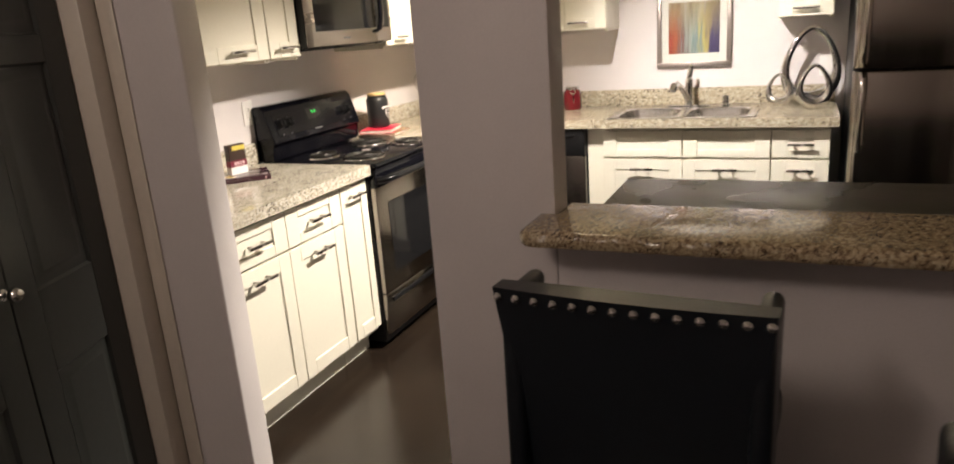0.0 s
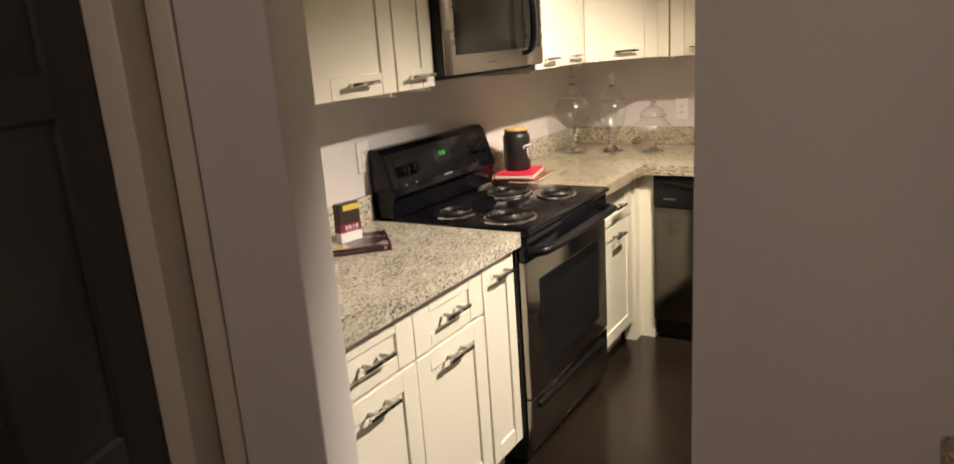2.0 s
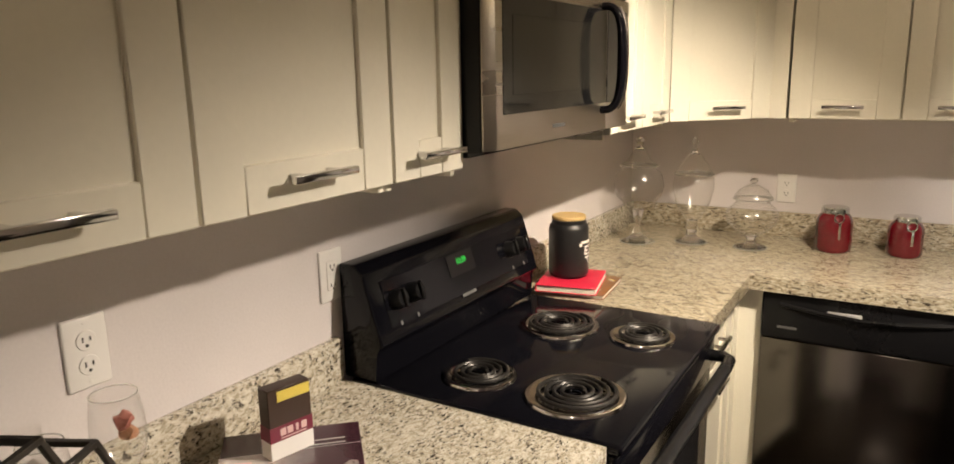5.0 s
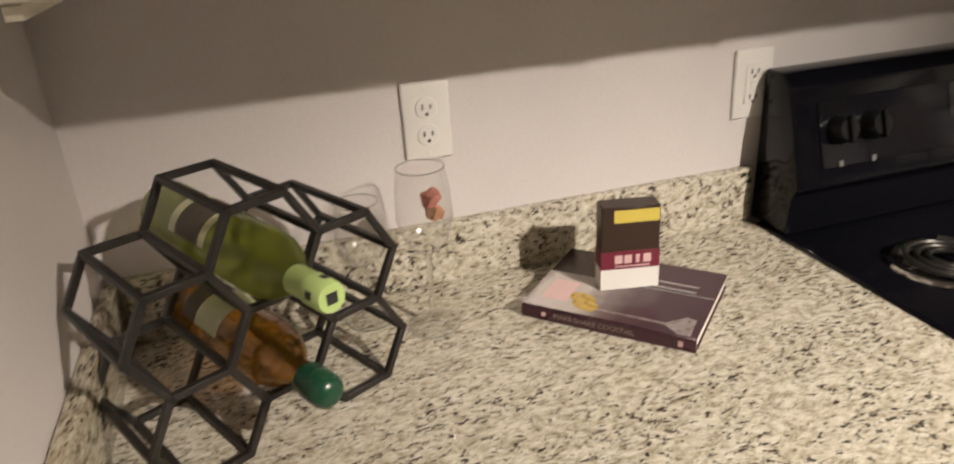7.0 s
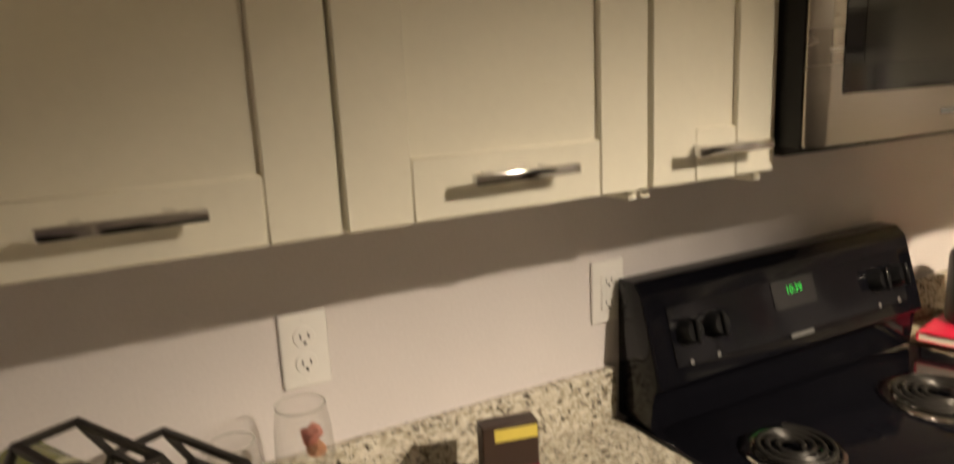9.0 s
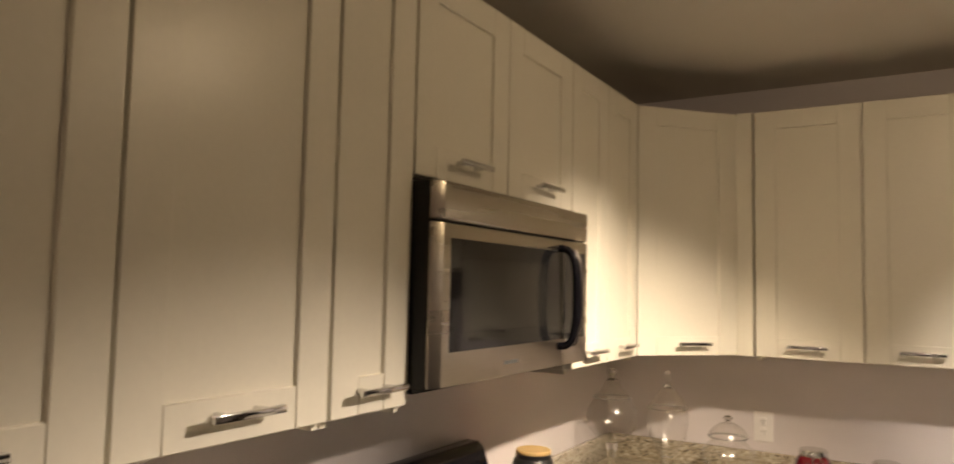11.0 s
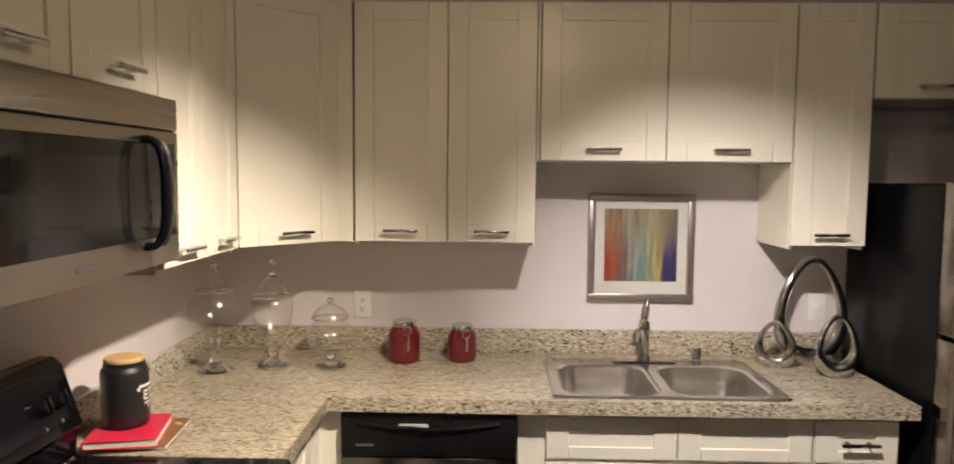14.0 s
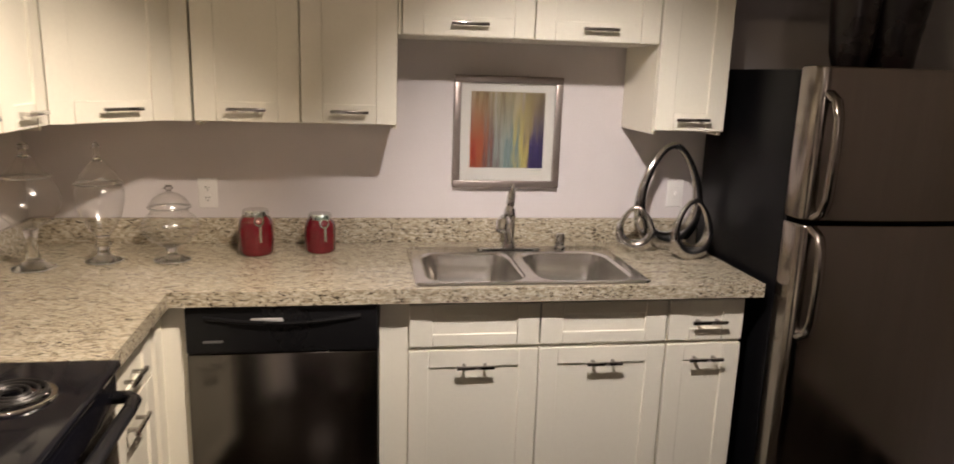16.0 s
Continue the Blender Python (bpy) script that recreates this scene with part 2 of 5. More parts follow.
GRAN = granite("speckled_granite", [(0.30, (0.16, 0.135, 0.10)), (0.40, (0.34, 0.295, 0.22)), (0.49, (0.50, 0.455, 0.375)), (0.60, (0.64, 0.605, 0.53)), (0.72, (0.70, 0.68, 0.63))], (0.046, 0.038, 0.031), 0.06)
GRANS = granite("streaked_granite", [(0.32, (0.14, 0.11, 0.075)), (0.42, (0.30, 0.25, 0.175)), (0.51, (0.45, 0.395, 0.30)), (0.62, (0.60, 0.55, 0.45)), (0.74, (0.68, 0.65, 0.58))], (0.046, 0.036, 0.026), 0.06, (0.50, 1.75, 1.3))
GRANB = granite("brown_granite", [(0.36, (0.08, 0.046, 0.028)), (0.46, (0.26, 0.19, 0.115)), (0.54, (0.43, 0.345, 0.22)), (0.66, (0.56, 0.49, 0.36))], (0.035, 0.018, 0.012), 0.14)
SLATE = surface("dark_slab", (0.035, 0.032, 0.026), 0.30, vary=0.12, bump=0.03)
SLATE.node_tree.nodes["Principled BSDF"].inputs["Specular IOR Level"].default_value = 0.28
FLOORM = floor_boards("dark_floorboards")
LEATHER = surface("black_leather", (0.0045, 0.0065, 0.0095), 0.38, vary=0.2, fine=240, bump=0.35)
NAIL = surface("nail_metal", (0.70, 0.69, 0.68), 0.22, 1.0, vary=0.05, bump=0)
WOODLEG = surface("dark_wood", (0.03, 0.02, 0.014), 0.4, vary=0.2, stretch=(6, 6, 1))
GLASS = thin_glass("clear_glass", (0.99, 0.99, 0.985), 0.75, 0.02, 0.2)
# whiter, more opaque glass: the highlight along glass rims put into the colour
RIMGLINT = thin_glass("rim_highlight_glass", (0.93, 0.93, 0.91), 0.9, 0.32, 0.15)
SOLIDG = surface("solid_glass", (0.97, 0.97, 0.96), 0.12, vary=0.0, bump=0, rvary=0.02)
SOLIDG.node_tree.nodes["Principled BSDF"].inputs["Transmission Weight"].default_value = 1.0
BOTTLEG = thin_glass("green_glass", (0.50, 0.54, 0.20), 0.55, 0.34)
BOTTLEA = thin_glass("amber_glass", (0.62, 0.42, 0.17), 0.55, 0.14)
REDGLASS = surface("red_glass", (0.13, 0.006, 0.012), 0.10, vary=0.15, bump=0, coat=0.6, rvary=0.03)
REDCLOTH = surface("red_cover", (0.62, 0.02, 0.06), 0.45, vary=0.05)
PAPER = surface("paper", (0.72, 0.68, 0.60), 0.8, vary=0.05, fine=300, bump=0.3)
BROWNC = surface("brown_cover", (0.20, 0.09, 0.035), 0.35, vary=0.35, big=14, fine=50)
PLUMC = surface("plum_cover", (0.052, 0.017, 0.028), 0.24, vary=0.15)
CREAM = surface("pale_print", (0.55, 0.50, 0.46), 0.25, vary=0.12, big=20)
YELLOWP = surface("yellow_print", (0.62, 0.50, 0.10), 0.3, vary=0.1)
FADE = fading("cover_photograph", [(0.0, (0.20, 0.16, 0.16)), (0.10, (0.55, 0.50, 0.49)), (0.36, (0.50, 0.44, 0.42)), (0.50, (0.16, 0.12, 0.12)), (0.66, (0.060, 0.028, 0.036)), (1.0, (0.052, 0.020, 0.030))], -0.12, 0.24)
OCHRE = surface("ochre_print", (0.46, 0.31, 0.07), 0.3, vary=0.2, big=60)
PRINTG = surface("glass_print", (0.26, 0.21, 0.21), 0.3, vary=0.5, big=60, fine=200)
MAROON = surface("maroon_print", (0.16, 0.018, 0.04), 0.4, vary=0.06)
CHOCO = surface("dark_brown_card", (0.035, 0.018, 0.012), 0.4, vary=0.08)
SPINET = surface("muted_spine_print", (0.26, 0.19, 0.17), 0.5, vary=0.06)
PINKPR = surface("pink_print", (0.66, 0.46, 0.46), 0.5, vary=0.04)
MATTEBLK = surface("matte_black_ceramic", (0.013, 0.013, 0.014), 0.42, vary=0.1)
LIDWOOD = surface("pale_wood", (0.55, 0.38, 0.17), 0.5, vary=0.12, stretch=(1, 9, 1))
LIME = surface("lime_foil", (0.44, 0.58, 0.22), 0.32, vary=0.05)
GREENCAP = surface("green_foil", (0.010, 0.055, 0.028), 0.28, vary=0.1)
LABEL = surface("bottle_label", (0.62, 0.62, 0.42), 0.5, vary=0.12, big=22)
LABELD = surface("bottle_label_dark", (0.10, 0.08, 0.06), 0.5, vary=0.3, big=30)
CANDY1 = surface("pink_foil", (0.46, 0.17, 0.14), 0.25, vary=0.3, big=40)
CANDY2 = surface("copper_foil", (0.55, 0.27, 0.16), 0.25, 0.4, vary=0.3, big=40)
FRAMEM = surface("pewter_frame", (0.34, 0.29, 0.27), 0.34, 0.75, vary=0.12, stretch=(1, 1, 3))
MATB = surface("white_mat", (0.76, 0.75, 0.72), 0.7, vary=0.02)
ART = streaks("streaked_print")
VASEM = surface("dark_glaze", (0.014, 0.010, 0.012), 0.30, vary=0.6, big=9, fine=30, bump=0.6)
GREEN7 = glowing("green_digits", (0.03, 1.0, 0.12), 0.75)
GREY = surface("grey_print", (0.35, 0.35, 0.35), 0.5, vary=0.05)
FAINT = surface("faint_print", (0.10, 0.10, 0.10), 0.5, vary=0.1)


# ---- mesh helpers ----
def box(bm, x0, x1, y0, y1, z0, z1, bevel=0.0, seg=1):
    made = bmesh.ops.create_cube(bm, size=1.0)["verts"]
    for v in made:
        v.co = Vector(((x0 + x1) / 2 + v.co.x * (x1 - x0), (y0 + y1) / 2 + v.co.y * (y1 - y0), (z0 + z1) / 2 + v.co.z * (z1 - z0)))
    if bevel:
        edges = list({e for v in made for e in v.link_edges})
        bmesh.ops.bevel(bm, geom=edges, offset=bevel, segments=seg, profile=0.5, affect="EDGES")
    return bm


def boxed(*args, **kw):
    return box(bmesh.new(), *args, **kw)


def lathe(bm, profile, seg=32, centre=(0, 0, 0)):
    """A body turned about z from (radius, height) pairs."""
    c, rings = Vector(centre), []
    for r, z in profile:
        if r < 1e-5:
            rings.append([bm.verts.new(c + Vector((0, 0, z)))])
        else:
            rings.append([bm.verts.new(c + Vector((r * math.cos(2 * math.pi * i / seg), r * math.sin(2 * math.pi * i / seg), z))) for i in range(seg)])
    for a, b in zip(rings, rings[1:]):
        for i in range(seg):
            j = (i + 1) % seg
            if len(a) == 1 and len(b) > 1:
                bm.faces.new((a[0], b[j], b[i]))
            elif len(b) == 1 and len(a) > 1:
                bm.faces.new((a[i], a[j], b[0]))
            elif len(a) > 1:
                bm.faces.new((a[i], a[j], b[j], b[i]))
    return bm


def tube(bm, points, radius, seg=10, closed=False):
    """A round bar along points; radius is one number or one for each point."""
    pts = [Vector(p) for p in points]
    n = len(pts)
    radii = radius if isinstance(radius, (list, tuple)) else [radius] * n
    rings, side = [], None
    for i, p in enumerate(pts):
        a = pts[(i - 1) % n] if closed or i > 0 else p
        b = pts[(i + 1) % n] if closed or i < n - 1 else p
        d = (b - a).normalized()
        if side is None:
            side = d.orthogonal().normalized()
        side = (side - d * side.dot(d)).normalized()
        other = d.cross(side)
        rings.append([bm.verts.new(p + radii[i] * (side * math.cos(2 * math.pi * k / seg) + other * math.sin(2 * math.pi * k / seg))) for k in range(seg)])
    for i in range(n if closed else n - 1):
        a, b = rings[i], rings[(i + 1) % n]
        for k in range(seg):
            bm.faces.new((a[k], a[(k + 1) % seg], b[(k + 1) % seg], b[k]))
    if not closed:
        bm.faces.new(list(reversed(rings[0])))
        bm.faces.new(rings[-1])
    return bm


def prism(bm, outline, z0, z1):
    """An upright solid over an outline of (x, y) corners, given anticlockwise."""
    lo, hi = [bm.verts.new((x, y, z0)) for x, y in outline], [bm.verts.new((x, y, z1)) for x, y in outline]
    bm.faces.new(list(reversed(lo)))
    bm.faces.new(hi)
    for i in range(len(outline)):
        j = (i + 1) % len(outline)
        bm.faces.new((lo[i], lo[j], hi[j], hi[i]))
    return bm


def slab(xs, ys, keep, z0, z1, nose=0.012):
    """A worktop over the cells of a grid that keep(x, y) chooses, with a rounded nose."""
    bm, grid = bmesh.new(), {}

    def vert(i, j, z):
        if (i, j, z) not in grid:
            grid[i, j, z] = bm.verts.new((xs[i], ys[j], z))
        return grid[i, j, z]
    cells = {(i, j) for i in range(len(xs) - 1) for j in range(len(ys) - 1) if keep((xs[i] + xs[i + 1]) / 2, (ys[j] + ys[j + 1]) / 2)}
    for i, j in cells:
        bm.faces.new([vert(a, b, z1) for a, b in ((i, j), (i + 1, j), (i + 1, j + 1), (i, j + 1))])
        bm.faces.new([vert(a, b, z0) for a, b in ((i, j), (i, j + 1), (i + 1, j + 1), (i + 1, j))])
        for di, dj, a, b in ((0, -1, (i, j), (i + 1, j)), (1, 0, (i + 1, j), (i + 1, j + 1)), (0, 1, (i + 1, j + 1), (i, j + 1)), (-1, 0, (i, j + 1), (i, j))):
            if (i + di, j + dj) not in cells:
                bm.faces.new((vert(*a, z0), vert(*b, z0), vert(*b, z1), vert(*a, z1)))
    rim = [e for e in bm.edges if len(e.link_faces) == 2 and e.calc_face_angle(0) > 1.0]
    bmesh.ops.bevel(bm, geom=rim, offset=nose, segments=3, profile=0.5, affect="EDGES")
    return bm


def moved(bm, m):
    bmesh.ops.transform(bm, matrix=m, verts=bm.verts)
    return bm


def mesh_of(name, bm, material, smooth=True):
    bmesh.ops.recalc_face_normals(bm, faces=bm.faces)
    data = bpy.data.meshes.new(name)
    bm.to_mesh(data)
    bm.free()
    data.materials.append(material)
    if smooth:
        data.shade_smooth()
        data.set_sharp_from_angle(angle=radians(38))
    return data


def thing(name, m, label, category, group=""):
    ob = new(name)
    ob.empty_display_size = 0.05
    ob.matrix_basis = m
    return tagged(ob, label, category, group)


def part(name, bm, material, parent, label="", at=None):
    ob = new(name, mesh_of(name, bm, material))
    ob.parent = parent
    if at is not None:
        ob.matrix_basis = at
    return tagged(ob, label)


def setting(name, bm, material, label, category):
    return tagged(new(name, mesh_of(name, bm, material)), label, category, kind="structure")


def solid(name, bm, material, m, label, category, group=""):
    ob = new(name, mesh_of(name, bm, material))
    ob.matrix_basis = m
    return tagged(ob, label, category, group)


def letters(name, text, size, material, parent, m, label=""):
    c = bpy.data.curves.new(name, "FONT")
    c.body, c.size, c.align_x, c.align_y, c.extrude = text, size, "CENTER", "CENTER", 0.0003
    tmp = bpy.data.objects.new(name, c)
    data = bpy.data.meshes.new_from_object(tmp)
    bpy.data.objects.remove(tmp)
    data.materials.clear()
    data.materials.append(material)
    ob = new(name, data)
    ob.parent = parent
    ob.matrix_basis = m
    return tagged(ob, label)


# ---- the setting ----
CEILING, UP0, UP1, TOP = 2.455, 1.407, 2.288, 0.914
setting("floor", boxed(-0.2, 5.2, -7.2, 0.2, -0.06, 0.0), FLOORM, "dark glossy brown plank floor running through kitchen and hall", "floor")
setting("ceiling", boxed(-0.2, 5.2, -7.2, 0.2, CEILING, CEILING + 0.06), CEIL, "plain off-white painted ceiling above the kitchen", "ceiling")
setting("wall_west", boxed(-0.12, 0.0, -3.0, 0.12, 0, CEILING), WALL, "pale mauve painted kitchen wall behind the range", "wall")
setting("wall_north", boxed(0.0, 3.57, 0.0, 0.12, 0, CEILING), WALL, "pale mauve painted kitchen wall behind the sink", "wall")
setting("wall_east", boxed(3.45, 3.57, -2.95, 0.0, 0, CEILING), WALL, "pale mauve painted kitchen wall beside the refrigerator", "wall")
HALL = pose(0.634, -3.368, 0, 0, 0, 18.5)  # the closet wall stands at an angle to the kitchen
at_hall = lambda x, y: tuple((HALL @ Vector((x, y, 0)))[:2])
ws = prism(bmesh.new(), [(-0.12, -3.40), at_hall(-0.06, 0.090), at_hall(0.281, 0.090), at_hall(0.275, 0.241), (0.755, -3.0), (-0.12, -3.0)], 0, CEILING)
bmesh.ops.recalc_face_normals(ws, faces=ws.faces)
bmesh.ops.bevel(ws, geom=[e for e in ws.edges if abs(e.verts[0].co.z - e.verts[1].co.z) > 1 and e.verts[0].co.x > 0.77], offset=0.007, segments=3, profile=0.5, affect="EDGES")
setting("wall_side", ws, WALL,
        "mauve painted wall end beside the kitchen opening", "wall")
setting("wall_pillar", boxed(1.510, 1.868, -3.06, -2.95, 0, CEILING, bevel=0.006, seg=2), WALL, "mauve painted wall pier between kitchen opening and bar", "wall")
setting("wall_bar", boxed(1.870, 3.45, -3.06, -2.95, 0, 0.992), WALL, "low mauve painted wall under the granite bar", "wall")
setting("wall_hall_north", boxed(3.57, 5.0, -3.06, -2.94, 0, CEILING), WALL, "plain mauve painted hall wall", "wall")
setting("wall_hall_east", boxed(5.0, 5.12, -7.0, -2.94, 0, CEILING), WALL, "plain mauve painted hall wall", "wall")
setting("wall_hall_south", boxed(0.0, 5.12, -7.12, -7.0, 0, CEILING), WALL, "plain mauve painted hall wall", "wall")
hw = bmesh.new()
box(hw, -0.103, 0.017, -0.96, -0.824, 0, CEILING)
box(hw, -0.103, 0.017, -0.822, 0.086, 2.05, CEILING)
moved(hw, HALL)
box(hw, 0.80, 0.92, -7.0, -4.24, 0, CEILING)
setting("wall_hall_west", hw, WALL, "mauve painted hall wall with a closet opening", "wall")
setting("wall_closet", boxed(0.0, 0.12, -7.0, -3.41, 0, CEILING), WALL, "plain wall at the back of the closet", "wall")
tr = bmesh.new()
box(tr, -0.060, 0.070, 0.004, 0.0885, 0, 2.03, bevel=0.004, seg=2)
box(tr, 0.072, 0.118, 0.079, 0.0885, 0, 2.115, bevel=0.004, seg=2)
box(tr, 0.0185, 0.036, -0.905, -0.822, 0, 2.03, bevel=0.004, seg=2)
box(tr, 0.0185, 0.036, -0.905, 0.003, 2.032, 2.115, bevel=0.004, seg=2)
setting("trim", moved(tr, HALL), TRIM, "pale painted casing round the closet door", "trim")
bb = bmesh.new()
moved(box(bb, 0.284, 0.295, 0.080, 0.236, 0, 0.09, bevel=0.003), HALL)
box(bb, 1.500, 1.868, -3.074, -3.062, 0, 0.09, bevel=0.003)
box(bb, 1.870, 3.45, -3.074, -3.062, 0, 0.09, bevel=0.003)
setting("baseboard", bb, TRIM, "pale painted baseboard along the hall walls", "baseboard")


# ---- cabinets ----
def pull(parent, m, length=0.128, material=CHROME):
    """A flat chrome bar on two posts; local x along the bar, -y out from the door."""
    bm = bmesh.new()
    box(bm, -length / 2, length / 2, -0.036, -0.026, -0.0055, 0.0055, bevel=0.0015, seg=2)
    for s in (-1, 1):
        box(bm, s * length * 0.28 - 0.005, s * length * 0.28 + 0.005, -0.027, 0.0, -0.0045, 0.0045, bevel=0.001)
    return part("handle", bm, material, parent, "chrome bar handle", at=m)


def front(name, parent, w, h, m, stile=0.074, rail=0.066, handle=None):
    """A shaker door or drawer front: local x across, z up, -y outward; the lower left corner is the origin."""
    g = 0.0003
    ob = part(name, boxed(stile - 0.002, w - stile + 0.002, -0.0125, -0.003, rail - 0.002, h - rail + 0.002), CAB, parent, at=m)
    part("stile", boxed(0, stile - g, -0.020, 0, 0, h, bevel=0.0018), CAB, ob)
    part("stile", boxed(w - stile + g, w, -0.020, 0, 0, h, bevel=0.0018), CAB, ob)
    part("rail", boxed(stile, w - stile, -0.0197, 0, 0, rail, bevel=0.0018), CAB, ob)
    part("rail", boxed(stile, w - stile, -0.0197, 0, h - rail, h, bevel=0.0018), CAB, ob)
    if handle:
        pull(ob, pose(handle[0], -0.020, handle[1]))
    return ob


def wall_unit(name, m, w, z0, z1, doors, label, category="wall cabinet", depth=0.323, gap=0.005, split=None):
    """A wall cabinet: origin at its back left bottom corner on the wall, local -y into the room."""
    u = thing(name, m, label, category, "kitchen wall cabinets")
    part("body", boxed(0.0008, w - 0.0008, -depth, -0.001, 0.0, z1 - z0, bevel=0.0012), CAB, u)
    if z0 == UP0:
        for x in (0.002, w - 0.017):
            part("bottom_lip", boxed(x, x + 0.015, -depth, -0.004, -0.013, -0.0005, bevel=0.001), CAB, u)
    cuts = [0, split, w] if split else [w * i / doors for i in range(doors + 1)]
    for x0, x1 in zip(cuts, cuts[1:]):
        dw, h = x1 - x0 - gap, z1 - z0 - 0.006
        front("door", u, dw, h, pose(x0 + gap / 2, -depth - 0.0015, 0.002), handle=(dw * 0.5, 0.042), stile=0.071)
    return u




def west(y, z):
    """Pose of a unit on the west wall whose left end, seen from the room, is at y."""
    return pose(0, y, z, 0, 0, 90)


wall_unit("wall_cabinet", west(-2.935, UP0), 0.765, UP0, UP1, 2, "white shaker two-door wall cabinet above the short worktop")
wall_unit("wall_cabinet", west(-2.168, UP0), 0.216, UP0, UP1, 1, "narrow white shaker wall cabinet beside the microwave")
wall_unit("wall_cabinet", west(-1.950, 1.850), 0.754, 1.850, UP1, 2, "short white shaker two-door cabinet above the microwave")
wall_unit("wall_cabinet", west(-1.193, UP0), 0.560, UP0, UP1, 2, "white shaker two-door wall cabinet next to the corner")
filler = thing("cabinet_filler", west(-2.999, UP0), "white painted filler strip between cabinet and side wall", "filler strip")
part("strip", boxed(0, 0.062, -0.335, -0.001, 0, UP1 - UP0, bevel=0.001), CAB, filler)

corner = thing("corner_cabinet", pose(0, 0, UP0), "white diagonal corner wall cabinet with one door", "wall cabinet", "kitchen wall cabinets")
part("body", prism(bmesh.new(), [(0.001, -0.001), (0.001, -0.628), (0.300, -0.628), (0.608, -0.300), (0.608, -0.001)], 0, UP1 - UP0), CAB, corner)
cw = math.hypot(0.285, 0.305)
front("door", corner, cw - 0.020, UP1 - UP0 - 0.006, pose(0.323 + 0.0085, -0.628 + 0.008, 0.002, 0, 0, math.degrees(math.atan2(0.305, 0.285))), handle=(cw * 0.5, 0.042))
wf = thing("cabinet_filler", pose(0.612, 0, UP0), "white painted filler strip beside the corner cabinet", "filler strip")
part("strip", boxed(0, 0.059, -0.338, -0.001, 0, UP1 - UP0, bevel=0.001), CAB, wf)
sf = thing("cabinet_filler", pose(1.3508, 0, 1.712), "thin white filler strip beside the sink cabinet", "filler strip")
part("strip", boxed(0, 0.0106, -0.330, -0.001, 0, UP1 - 1.712, bevel=0.0008), CAB, sf)
wall_unit("wall_cabinet", pose(0.678, 0, UP0), 0.672, UP0, UP1, 2, "tall white two-door wall cabinet beside the picture", split=0.346)
wall_unit("wall_cabinet", pose(1.362, 0, 1.712), 0.920, 1.712, UP1, 2, "short white two-door wall cabinet above the sink")
wall_unit("wall_cabinet", pose(2.284, 0, UP0), 0.276, UP0, UP1, 1, "tall narrow white wall cabinet beside the refrigerator")
wall_unit("wall_cabinet", pose(2.564, 0, 1.945), 0.820, 1.945, UP1, 2, "short white two-door cabinet above the refrigerator")


def base_unit(name, m, w, fronts, label, depth=0.59, top=0.864):
    """A base cabinet: origin on the floor at its back left corner; fronts lists (kind, x0, x1, z0, z1, handle height or None)."""
    u = thing(name, m, label, "base cabinet", "kitchen base cabinets")
    part("body", boxed(0.0008, w - 0.0008, -depth + 0.019, -0.002, 0.105, top, bevel=0.001), CAB, u)
    part("face_frame", boxed(0.0008, w - 0.0008, -depth, -depth + 0.018, 0.105, 0.8645, bevel=0.001), CAB, u)
    part("toe_kick", boxed(0.001, w - 0.001, -depth + 0.065, -0.01, 0.0, 0.103), CAB, u, "white recessed toe kick")
    for kind, x0, x1, z0, z1, hz in fronts:
        ob = front(kind, u, x1 - x0, z1 - z0, pose(x0, -depth - 0.0015, z0), stile=(0.078 if kind == "drawer" else 0.066) if x1 - x0 > 0.25 else 0.050, rail=0.060 if z1 - z0 > 0.25 else 0.042)
        if hz is not None:
            pull(ob, pose((x1 - x0) / 2, -0.020, hz - z0), material=NICKEL)
    return u


base_unit("base_cabinet", west(-2.935, 0), 0.760, [
    ("drawer", 0.004, 0.378, 0.700, 0.850, 0.775), ("drawer", 0.382, 0.756, 0.700, 0.850, 0.775),
    ("door", 0.004, 0.378, 0.130, 0.690, 0.640), ("door", 0.382, 0.756, 0.130, 0.690, 0.640)], "white shaker base cabinet with two drawers over two doors")
base_unit("base_cabinet", west(-2.173, 0), 0.214, [("door", 0.004, 0.210, 0.130, 0.850, 0.800)], "narrow white pull-out base cabinet beside the range")
bf = thing("cabinet_filler", west(-2.999, 0), "white painted filler strip beside the side wall", "filler strip")
part("strip", boxed(0, 0.062, -0.60, -0.002, 0.105, 0.8645, bevel=0.001), CAB, bf)
base_unit("base_cabinet", west(-1.190, 0), 0.500, [("drawer", 0.004, 0.44, 0.700, 0.850, 0.775), ("door", 0.004, 0.44, 0.130, 0.690, 0.640)],
          "white shaker base cabinet with drawer and door between range and corner")
cf = thing("cabinet_filler", pose(0.594, 0, 0), "white painted corner post beside the dishwasher", "filler strip")
part("strip", prism(bmesh.new(), [(0.0, -0.5), (-0.05, -0.5), (-0.05, -0.688), (0.012, -0.688), (0.012, -0.612), (0.086, -0.612), (0.086, -0.5)], 0.0, 0.8645), CAB, cf)
